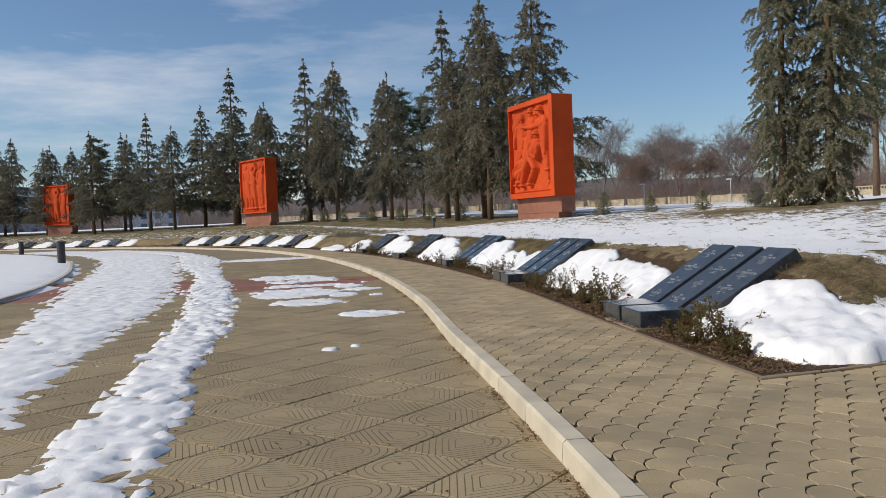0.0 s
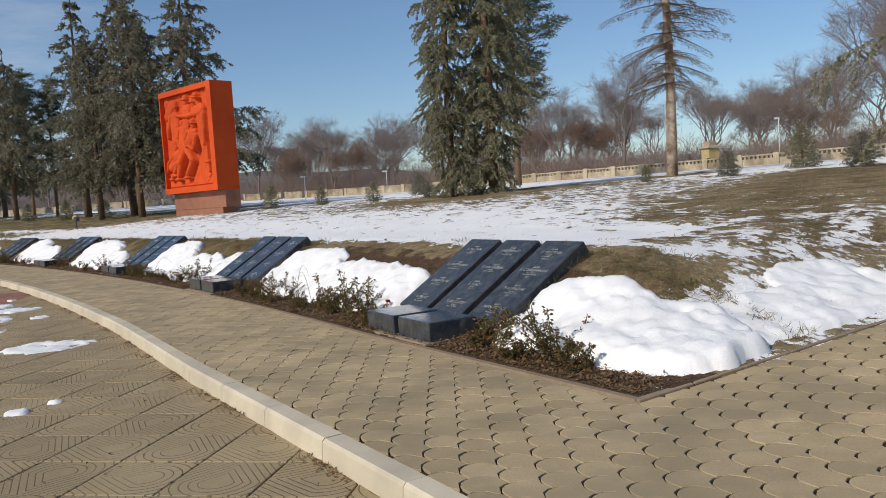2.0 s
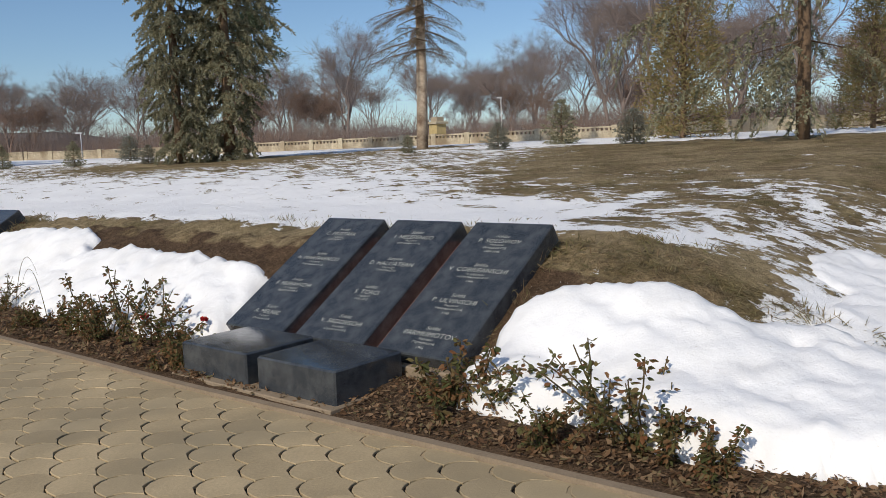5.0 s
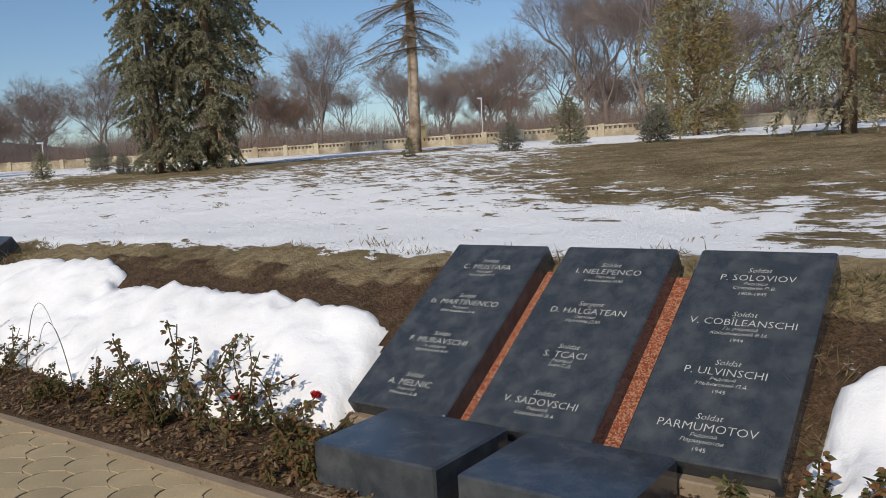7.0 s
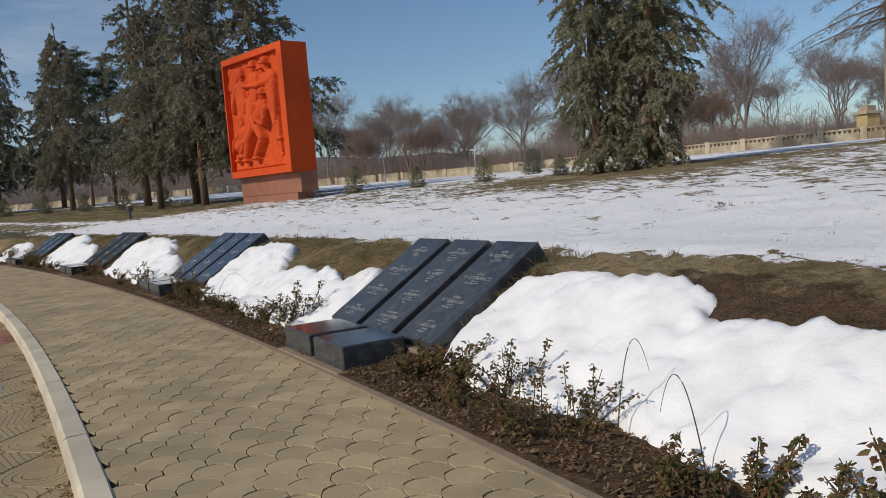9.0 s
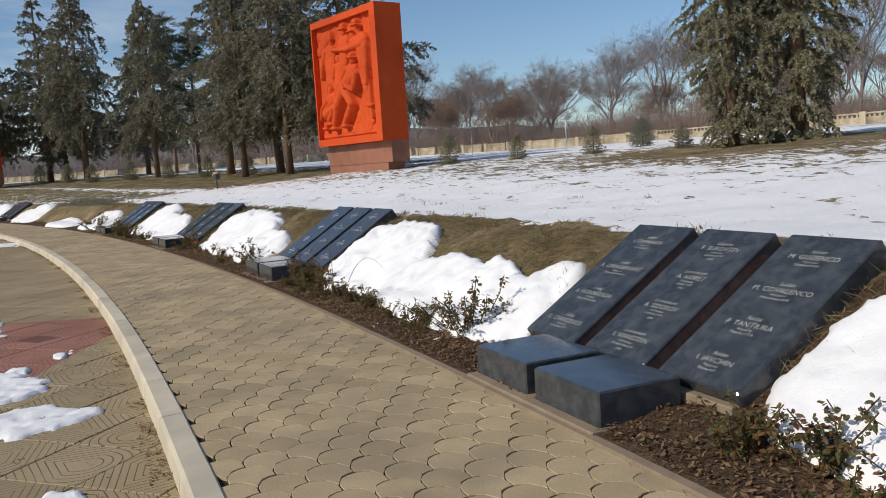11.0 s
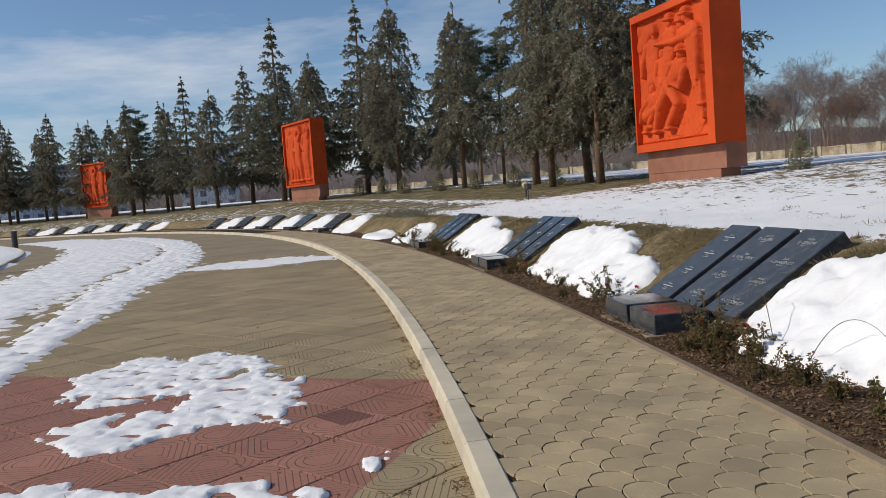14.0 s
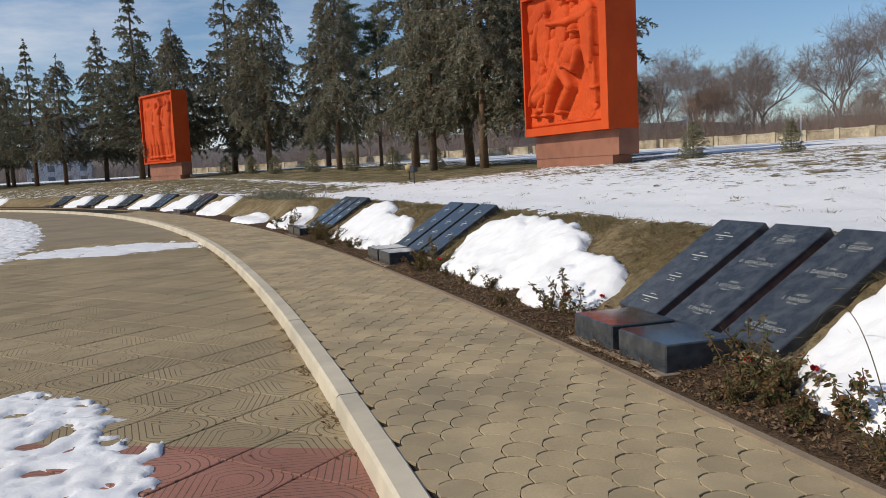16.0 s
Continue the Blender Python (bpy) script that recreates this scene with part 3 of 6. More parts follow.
SLAB_W, SLAB_GAP, SLAB_L, SLAB_T = 0.62, 0.125, 1.27, 0.13
SLAB_FOOT, SLAB_TOP = (2.50, 0.195), (3.57, 0.88)
TILT = math.atan2(SLAB_TOP[1] - SLAB_FOOT[1], SLAB_TOP[0] - SLAB_FOOT[0])
INSCRIBED = {
    (0, 0): ("Soldat|C. MUSTAFA|Рядовой|Мустафа К.Т.", "Soldat|Ia. MARTÎNENCO|Рядовой|Мартыненко И.А.", "Soldat|F. MURAVSCHI|Гв. рядовой|Муравский Ф.Н.", "Soldat|A. MELNIC|Рядовой|Мельник А.Ф."),
    (0, 1): ("Soldat|I. NELEPENCO|Рядовой|Нелепенко И.М.", "Sergent|D. HALGATEAN|Сержант|Халгатян Д.М.", "Soldat|S. TCACI|Рядовой|Ткач С.Д.", "Soldat|V. SADOVSCHI|Рядовой|Садовский В.А."),
    (0, 2): ("Soldat|P. SOLOVIOV|Рядовой|Соловьев П.В.|1909-1945", "Soldat|V. COBÎLEANSCHI|Гв. рядовой|Кобылянский В.М.|1944", "Soldat|P. ULVINSCHI|Рядовой|Ульвинский П.А.|1945", "Soldat|PARMUMOTOV|Рядовой|Пармумотов|1945"),
    (1, 0): ("Soldat|I. STEPANOV|Рядовой|Степанов И.", "Soldat|A. CERNOBROVEȚ|Рядовой|Чернобровец А.А.", "Soldat|A. VOROBÎVSCHI|Рядовой|Воробивский А.А.", "Soldat|D. CRAVCENCO|Рядовой|Кравченко Д.Р."),
    (1, 1): ("Căpitan|F. SUROVȚEV|Капитан|Суровцев Ф.|1945", "Locotenent|A. NOREȚ|Лейтенант|Норец А.Н.|1941", "Locotenent|A. SIDOROV|Лейтенант|Сидоров А.А.|1944", "Locotenent|S. VAINȘTEIN|Лейтенант|Вайнштейн С.И.|1944"),
    (1, 2): ("Soldat|M. GUZENCO|Рядовой|Гузенко М.Н.", "Soldat|M. COVALENCO|Рядовой|Коваленко М.Н.", "Soldat|P. TANȚIURA|Рядовой|Танцюра П.А.", "Soldat|I. IAVCHIN|Рядовой|Явкин И.Т."),
    (2, 1): ("Sergent|T. GRÎZAN|Сержант", "Soldat|G. GONCIARUC|Рядовой", "Soldat|I. GOȚELEAC|Рядовой", "Sergent|S. PANASIUC|Сержант"),
    (2, 2): ("Soldat|D. GRIGOR|Рядовой", "Soldat|I. DANILENCO|Рядовой", "Soldat|I. IVANOV|Рядовой", "Sergent|V. CUCERENCO|Сержант"),
}


def bars_mesh(seed):
    """Unreadable lettering: plain bars."""
    r = random.Random(seed)
    g = Geo()
    for w, h, dy in ((0.09, 0.011, 0.0), (0.17 + 0.08 * r.random(), 0.017, -0.042), (0.08, 0.007, -0.070), (0.12, 0.007, -0.095)):
        g.add([(-w / 2, dy, 0), (w / 2, dy, 0), (w / 2, dy + h * 0.7, 0), (-w / 2, dy + h * 0.7, 0)], [(0, 1, 2, 3)])
    return g.mesh("inscription", M["letter"])


BARS = [bars_mesh(i) for i in range(3)]


def slab_geo():
    g = Geo()
    g.box(-SLAB_W / 2, SLAB_W / 2, 0, SLAB_L, -SLAB_T, 0, None, 0.008)
    return g.mesh("slab", M["granite"])


def block_geo():
    g = Geo()
    g.box(-0.325, 0.325, 0, 0.54, 0, 0.19, None, 0.010)
    return g.mesh("block", M["granite"])


def base_geo():
    """Sloping bed under the slabs, faced with red chippings."""
    g = Geo()
    w = 1.5 * SLAB_W + SLAB_GAP - 0.05
    x0, x1 = -w, w
    (d0, z0), (d1, z1) = SLAB_FOOT, SLAB_TOP
    off = 0.11
    s, c = math.sin(TILT), math.cos(TILT)
    a = Vector((0, d0 + off * s + 0.01 * c, z0 - off * c + 0.01 * s))
    b = Vector((0, d1 + off * s - 0.10 * c, z1 - off * c - 0.10 * s))
    prof = [(a.y, a.z), (b.y, b.z), (b.y + 0.15, b.z - 0.02), (b.y + 0.15, -0.15), (a.y - 0.02, -0.15)]
    vs = [Vector((x, p[0], p[1])) for x in (x0, x1) for p in prof]
    fs = [(4, 3, 2, 1, 0), (5, 6, 7, 8, 9)] + [(i, (i + 1) % 5, 5 + (i + 1) % 5, 5 + i) for i in range(5)]
    g.add(vs, fs)
    return g.mesh("base", M["mosaic"])


def footing_geo():
    g = Geo()
    g.box(-0.73, 0.73, 1.84, 2.47, -0.08, 0.035, None, 0.006)
    g.box(-1.03, 1.03, 2.480, 2.550, -0.08, 0.125, None, 0.008)
    return g.mesh("footing", M["cement"])


def lip_geo():
    """Cement wedge that shows under the slab's lower end."""
    g = Geo()
    g.box(-SLAB_W / 2 + 0.01, SLAB_W / 2 - 0.01, -0.015, 0.10, -SLAB_T - 0.06, -SLAB_T - 0.002)
    return g.mesh("lip", M["cement"])


SLAB, BLOCK, BASE, FOOTING, LIP = slab_geo(), block_geo(), base_geo(), footing_geo(), lip_geo()


def memorial_set(i, a):
    x, y = at((0.0, -0.06, 0.05)[i] if i < 3 else 0, a)
    m = Matrix.Translation((x, y, 0)) @ Matrix.Rotation(radians(a - 90), 4, "Z")
    t = thing("memorial_set", "three tilted dark granite name slabs with two low blocks", "memorial", "memorial slab sets along the walk", "", m)
    part("base", BASE, None, t, "bed of red stone chippings")
    part("footing", FOOTING, None, t, "worn cement footing")
    for k in range(3):
        px = (k - 1) * (SLAB_W + SLAB_GAP)
        s = part("slab", SLAB, None, t, "tilted dark granite name slab")
        s.matrix_local = Matrix.Translation((px, SLAB_FOOT[0], SLAB_FOOT[1])) @ Matrix.Rotation(TILT, 4, "X")
        lp = part("lip", LIP, None, s, "cement lip")
        if (i, k) in INSCRIBED:
            for q, entry in enumerate(INSCRIBED[(i, k)]):
                if entry:
                    rows = [(line, (0.044, 0.058, 0.026, 0.028, 0.030)[j], (0, -0.058, -0.088, -0.118, -0.158)[j]) for j, line in enumerate(entry.split("|"))]
                    ins = part("inscription", text_mesh(rows, 0.50), None, s, "engraved pale name")
                    ins.location = (0, SLAB_L * (0.87 - 0.235 * q), 0.0015)
        else:
            for q in range(4):
                ins = part("inscription", BARS[(i + k + q) % 3], None, s, "engraved pale name")
                ins.location = (0, SLAB_L * (0.85 - 0.23 * q), 0.0015)
    for k in (-1, 1):
        b = part("block", BLOCK, None, t, "polished dark granite block")
        b.location = (k * 0.375, 1.91, 0.035)
    return t


for i, a in enumerate(SETS):
    memorial_set(i, a)


# ---------- relief monuments ----------
def soldier(caps, head, chest, hip, legs, arms, f, size=0.062, helmet=True):
    """One carved figure, places in shares of the panel; each limb is (x0, y0, x1, y1, first radius, last radius, height)."""
    hx, hy = head
    s = size
    caps += [(hx, hy - 0.3 * s, hx, hy + 0.2 * s, 0.62 * s, 0.62 * s, f + 0.05), (chest[0], chest[1], hip[0], hip[1], 1.75 * s, 1.25 * s, f + 0.04),
             (chest[0] - 0.9 * s, chest[1] + 0.5 * s, chest[0] + 0.9 * s, chest[1] + 0.5 * s, 0.85 * s, 0.85 * s, f + 0.02), (hx, hy, chest[0], chest[1], 0.4 * s, 0.5 * s, f)]
    if helmet:
        caps += [(hx - 0.1 * s, hy + 0.55 * s, hx + 0.1 * s, hy + 0.6 * s, 0.78 * s, 0.72 * s, f + 0.09), (hx - 0.75 * s, hy + 0.25 * s, hx + 0.75 * s, hy + 0.2 * s, 0.18 * s, 0.18 * s, f + 0.12)]
    for knee, foot in legs:
        caps += [(hip[0], hip[1], knee[0], knee[1], 1.1 * s, 0.8 * s, f + 0.06), (knee[0], knee[1], foot[0], foot[1], 0.78 * s, 0.5 * s, f + 0.03), (foot[0] - 0.3 * s, foot[1], foot[0] + 0.7 * s, foot[1] - 0.1 * s, 0.4 * s, 0.35 * s, f + 0.06)]
    for sh, elbow, hand in arms:
        caps += [(sh[0], sh[1], elbow[0], elbow[1], 0.75 * s, 0.55 * s, f + 0.08), (elbow[0], elbow[1], hand[0], hand[1], 0.55 * s, 0.36 * s, f + 0.09)]


def carved_group(group):
    caps = []
    if group == 1:
        soldier(caps, (0.65, 0.875), (0.66, 0.76), (0.66, 0.62), [], [], 0.08, 0.052)
        soldier(caps, (0.30, 0.90), (0.25, 0.74), (0.24, 0.52), [((0.17, 0.38), (0.18, 0.14))], [((0.19, 0.77), (0.13, 0.66), (0.12, 0.55))], 0.15, 0.056, False)
        soldier(caps, (0.53, 0.91), (0.52, 0.79), (0.50, 0.64), [], [], 0.16, 0.054)
        soldier(caps, (0.76, 0.905), (0.82, 0.76), (0.84, 0.52), [((0.87, 0.38), (0.91, 0.24))], [((0.84, 0.76), (0.58, 0.745), (0.36, 0.765)), ((0.88, 0.72), (0.90, 0.58), (0.90, 0.42))], 0.20, 0.056)
        soldier(caps, (0.41, 0.69), (0.42, 0.60), (0.38, 0.47), [((0.33, 0.36), (0.27, 0.16))], [((0.35, 0.62), (0.31, 0.52), (0.35, 0.44))], 0.15, 0.048, False)
        soldier(caps, (0.70, 0.645), (0.66, 0.54), (0.50, 0.43), [((0.62, 0.28), (0.48, 0.10)), ((0.36, 0.27), (0.29, 0.09))], [((0.58, 0.57), (0.52, 0.49), (0.56, 0.42)), ((0.75, 0.52), (0.69, 0.39), (0.58, 0.43))], 0.27, 0.054)
        soldier(caps, (0.25, 0.43), (0.24, 0.35), (0.13, 0.23), [((0.28, 0.27), (0.11, 0.10))], [((0.20, 0.34), (0.10, 0.28), (0.07, 0.18))], 0.19, 0.046, False)
        caps += [(0.91, 0.44, 0.93, 0.14, 0.018, 0.018, 0.20), (0.78, 0.30, 0.80, 0.10, 0.05, 0.09, 0.07), (0.18, 0.90, 0.05, 0.80, 0.06, 0.05, 0.10)]
    else:
        soldier(caps, (0.22, 0.88), (0.23, 0.74), (0.25, 0.50), [((0.22, 0.28), (0.20, 0.07)), ((0.32, 0.27), (0.33, 0.07))], [((0.15, 0.78), (0.12, 0.62), (0.22, 0.52))], 0.12, 0.066, False)
        soldier(caps, (0.50, 0.84), (0.50, 0.70), (0.50, 0.47), [((0.46, 0.27), (0.47, 0.07)), ((0.57, 0.27), (0.60, 0.07))], [((0.42, 0.74), (0.38, 0.60), (0.48, 0.54)), ((0.58, 0.74), (0.66, 0.82), (0.62, 0.94))], 0.20, 0.068, False)
        soldier(caps, (0.78, 0.86), (0.79, 0.73), (0.78, 0.48), [((0.75, 0.27), (0.76, 0.07)), ((0.83, 0.27), (0.84, 0.07))], [((0.72, 0.76), (0.66, 0.64), (0.72, 0.54)), ((0.86, 0.76), (0.90, 0.86), (0.84, 0.96))], 0.12, 0.066, False)
    return caps


def relief_mesh(w, h, group, wheel, seed):
    caps = [(c[0] * w, c[1] * h, c[2] * w, c[3] * h, c[4] * h, c[5] * h, c[6]) for c in carved_group(group)]
    nx, nz = (220, 220) if group == 1 else (120, 120)
    g = Geo()
    for j in range(nz + 1):
        for i in range(nx + 1):
            u, v = i / nx * w, j / nz * h
            z = 0.0
            for x0, y0, x1, y1, r0, r1, k in caps:
                dx, dy = x1 - x0, y1 - y0
                q = ((u - x0) * dx + (v - y0) * dy) / (dx * dx + dy * dy + 1e-9)
                q = 0 if q < 0 else 1 if q > 1 else q
                r = r0 + (r1 - r0) * q
                e = 1 - ((u - x0 - q * dx) ** 2 + (v - y0 - q * dy) ** 2) / (r * r)
                if e > 0:
                    z = max(z, 1.25 * k * (0.42 + 0.75 * e ** 0.5))
            if wheel:
                rr = math.hypot((u - wheel[0]) / 0.55, v - wheel[1])
                if abs(rr - wheel[2]) < 0.09:
                    z = max(z, 0.12)
            gr = 0.16 * (h * 0.10 - v) / (h * 0.10)
            z = max(z, gr * (0.7 + 0.5 * noise.noise(Vector((u * 1.5, v * 2, seed)))))
            # folds of cloth and rough hewn ground
            fold = abs(noise.noise(Vector((u * 4.2 + v * 1.2, v * 1.3, seed + 4))))
            z += (-0.06 * (0.35 - min(0.35, fold)) if z > 0.08 else 0.09 * max(0.0, noise.noise(Vector((u * 1.9, v * 1.3, seed)))) + 0.03 * fold) + 0.012 * noise.noise(Vector((u * 9, v * 7, seed)))
            e = min(u, w - u, v, h - v)
            g.v.append((u, -z * smooth(e / 0.10), v))
    for j in range(nz):
        for i in range(nx):
            k = j * (nx + 1) + i
            g.f.append((k, k + 1, k + nx + 2, k + nx + 1))
    return g.mesh("relief", M["orange"], True)


def monument(d, a0, a1, group, wheel, seed, label):
    """Stele on a plinth; local x runs along the face towards smaller bearings, y outwards."""
    am = (a0 + a1) / 2
    W = radians(a1 - a0) * (RAD + d)
    x, y = at(d, am)
    t = thing("monument", label, "monument", "relief monuments round the plaza", "", Matrix.Translation((x, y, 0)) @ Matrix.Rotation(radians(am - 90), 4, "Z"))
    z0, z1, D = 2.68 + far_rise(am), 8.74 + far_rise(am), 1.4
    g = Geo()
    left, right, low, high, dep = (0.10, 0.46, 0.34, 0.30, 0.30) if group == 1 else (0.14, 0.16, 0.16, 0.16, 0.24)
    # block with a sunk panel in its face
    X0, X1 = -W / 2, W / 2
    g.box(X0, X1, dep, D, z0, z1)
    part("stele", g, M["orange"], t, "orange painted stele")
    for b in ((X0, X0 + left, z0, z1, 0.0), (X1 - right, X1, z0, z1, 0.0), (X0 + left, X1 - right, z0, z0 + low, 0.004), (X0 + left, X1 - right, z1 - high, z1, 0.004)):
        g = Geo()
        g.box(b[0], b[1], b[4], dep - 0.002, b[2], b[3], None)
        part("frame_bar", g, M["orange"], t)
    pw, ph = W - left - right, z1 - z0 - low - high
    r = part("relief", relief_mesh(pw, ph, group, wheel, seed), None, t, "orange relief of standing figures")
    r.location = (X0 + left, dep - 0.01, z0 + low)
    gz = tz(d + 0.7, am) - 0.4
    g = Geo()
    g.box(X0 + 0.1, X1, 0.45, D, gz + 0.75, z0 - 0.003, None, 0.01)
    part("plinth", g, M["plinth"], t, "red-brown granite plinth")
    g = Geo()
    g.box(X0 + 0.1, X1 - 0.42, 0.48, D - 0.03, gz, gz + 0.747)
    part("plinth_step", g, M["plinth"], t, "recessed granite foot")
    return t


monument(15.2, 27.12, 29.38, 1, (4.75, 1.15, 0.60), 1.0, "orange relief stele on a red-brown granite plinth on the lawn")
monument(12.6, 45.75, 48.20, 2, None, 5.0, "orange relief stele on a granite plinth before the spruces")
monument(12.6, 65.0, 67.4, 2, None, 9.0, "orange relief stele on a granite plinth half behind a spruce")


# ---------- trees ----------
def spruce_parts(seed, h, spread, clear, mat, whorl=0.5, twigs=3.0, count=14, droop=0.35, twig=0.7, needle=0.2, thick=0.03, taper=0.85, gappy=0.0, hang=0.8, stout=0.016, bark="bark"):
    """Trunk, limbs and needles of a spruce, as three meshes: uneven whorls of limbs, side twigs hanging from them, needles round each twig."""
    r = random.Random(seed)
    tr, lm, nd = Geo(), Geo(), Geo()
    sway = h * 0.010
    bend = [Vector((sway * noise.noise(Vector((i * 0.7, seed, 0))), sway * noise.noise(Vector((i * 0.7, seed, 9))), h * i / 8)) for i in range(9)]
    bend[0] = Vector((0, 0, -0.3))
    tr.tube(bend, [h * stout * (1 - i / 8.6) + 0.012 for i in range(9)], 9)
    up = Vector((0, 0, 1))

    def spray(p, way, L):
        e = p + way * L
        for _ in range(max(4, int(count * (0.4 + 0.6 * L / twig)))):
            u = r.random()
            q = p.lerp(e, u) - up * hang * 0.35 * L * u * u
            v = (way * r.uniform(0.2, 0.9) + Vector((r.gauss(0, 0.5), r.gauss(0, 0.5), r.gauss(-0.15 * hang, 0.45)))).normalized() * needle * r.uniform(0.6, 1.15)
            nd.blade(q, v, thick * r.uniform(0.7, 1.3), v.cross(Vector((r.gauss(0, 1), r.gauss(0, 1), 0.8))).normalized())

    z = clear
    while z < h - 0.01 * h:
        k = (z - clear) / (h - clear)
        n = 4 + int(3.5 * (1 - k) + r.random())
        t0 = r.random() * 6.28
        c = bend[min(7, int(z / h * 8))].lerp(bend[min(8, int(z / h * 8) + 1)], (z / h * 8) % 1)
        for b in range(n):
            if r.random() < gappy:
                continue
            t = t0 + 6.283 * b / n + r.uniform(-0.35, 0.35)
            out = Vector((math.cos(t), math.sin(t), 0))
            side = Vector((-out.y, out.x, 0))
            lobe = 0.5 + 0.6 * noise.noise(Vector((out.x * 1.3 + seed, out.y * 1.3, z * 0.9 / spread)))
            L = spread * (1 - k) ** taper * (0.55 + 0.7 * lobe) * r.uniform(0.5, 1.2) * (0.7 if k < 0.05 else 0.85 if k < 0.16 else 1.0) + 0.02 * spread
            rise = 0.45 * (k - 0.25) + r.uniform(-0.10, 0.10)
            pts = [Vector((c.x, c.y, z)) + out * L * s + up * L * (rise * s - droop * s * s * (1 - 0.7 * k) + 0.14 * s ** 4) for s in (0, 0.35, 0.7, 1.0)]
            w = thick * 0.5
            lm.tube(pts, [w * (0.7 + 0.45 * L), w * (0.6 + 0.3 * L), w * 0.6, w * 0.3], 3)
            m = max(3, int(L * twigs + r.random()))
            for q in range(m):
                s = 0.22 + 0.78 * (q + r.random()) / m
                i = 0 if s < 0.35 else 1 if s < 0.7 else 2
                p = pts[i].lerp(pts[i + 1], min(1.0, (s - (0, 0.35, 0.7)[i]) / (0.35, 0.35, 0.3)[i]))
                way = (out * r.uniform(0.2, 0.8) + side * (1 if q % 2 else -1) * r.uniform(0.15, 1.0) - up * hang * r.uniform(0.1, 1.3)).normalized()
                spray(p, way, min(twig, 0.25 * twig + 0.45 * L) * r.uniform(0.6, 1.25))
            spray(pts[2], (pts[3] - pts[2]).normalized(), (pts[3] - pts[2]).length * 1.1)
        z += whorl * r.uniform(0.7, 1.3) * (1 - 0.35 * k)
    spray(bend[8] - up * 0.05 * h * 0.5, up, 0.05 * h)
    return tr.mesh("trunk", M[bark], True), lm.mesh("limbs", M[bark]), nd.mesh("needles", mat)


def tree_of(name, meshes, label, category, m, group=""):
    t = thing(name, label, category, group, "", m)
    for nm, me in zip(("trunk", "branchwork", "crown"), meshes):
        part(nm, me, None, t)
    return t


def ground_pose(x, y, s=1.0, turn=0.0, sink=0.0):
    d, a = rel(x, y)
    return Matrix.Translation((x, y, tz(d, a) - sink)) @ Matrix.Rotation(turn, 4, "Z") @ Matrix.Scale(s, 4)


SPR = [spruce_parts(11, 17.0, 6.2, 4.0, M["needle_dark"], 0.95, 3.6, 44, 0.20, 1.15, 0.28, 0.050, 1.45, 0.22, 0.50),
       spruce_parts(12, 16.0, 5.2, 4.2, M["needle_row"], 0.85, 3.8, 44, 0.42, 1.3, 0.28, 0.050, 0.95, 0.26, 0.90),
       spruce_parts(13, 18.0, 6.4, 3.6, M["needle_row"], 0.95, 3.8, 46, 0.26, 1.25, 0.28, 0.050, 1.30, 0.20, 0.60)]
BIG = spruce_parts(21, 22.0, 1.85, 0.4, M["needle"], 0.50, 6.2, 95, 0.50, 0.62, 0.125, 0.023, 0.22, 0.16, 0.85, 0.009)
TALL = spruce_parts(22, 15.0, 3.7, 1.3, M["needle"], 0.80, 4.2, 66, 0.55, 0.75, 0.12, 0.020, 0.34, 0.42, 1.25, 0.010)
SMALL = [spruce_parts(31, 1.2, 0.62, 0.05, M["needle"], 0.10, 12, 15, -0.1, 0.18, 0.06, 0.014, 0.85, 0.0, 0.1), spruce_parts(32, 1.3, 0.85, 0.05, M["needle_blue"], 0.10, 12, 18, -0.05, 0.20, 0.06, 0.014, 0.60, 0.0, 0.15)]


def pine_parts(seed, h, clear, spread):
    r = random.Random(seed)
    tr, lm, nd = Geo(), Geo(), Geo()
    pts = [Vector((0.25 * noise.noise(Vector((i, seed, 1))), 0.25 * noise.noise(Vector((i, seed, 5))), h * i / 8 - (0.3 if i == 0 else 0))) for i in range(9)]
    tr.tube(pts, [h * 0.011 * (1 - i / 9) + 0.02 for i in range(9)], 8)
    for b in range(46):
        k = r.random()
        z = clear + (h - clear) * k
        t = r.random() * 6.28
        L = spread * (0.45 + 0.7 * r.random()) * (1 - 0.65 * k)
        out = Vector((math.cos(t), math.sin(t), 0))
        p0 = Vector((0, 0, z))
        ps = [p0 + out * L * s + Vector((0, 0, L * (0.25 * s + 0.12 * s * s))) for s in (0, 0.5, 1)]
        lm.tube(ps, [0.05, 0.03, 0.012], 3)
        for q in range(9):
            c = ps[1].lerp(ps[2], r.uniform(-0.3, 1.05)) + Vector((r.gauss(0, 0.28), r.gauss(0, 0.28), r.gauss(0, 0.16)))
            for w in range(44):
                way = Vector((r.gauss(0, 1), r.gauss(0, 1), r.gauss(0.3, 0.6))).normalized() * r.uniform(0.15, 0.30)
                nd.blade(c + Vector((r.gauss(0, 0.16), r.gauss(0, 0.16), r.gauss(0, 0.06))), way, 0.022, way.cross(Vector((r.random(), r.random(), 0.3))).normalized())
    return tr.mesh("trunk", M["bark"], True), lm.mesh("limbs", M["bark"]), nd.mesh("needles", M["needle_pine"])


PINE = pine_parts(41, 14.0, 6.0, 3.0)
PINE_LOW = pine_parts(42, 13.0, 3.6, 3.2)


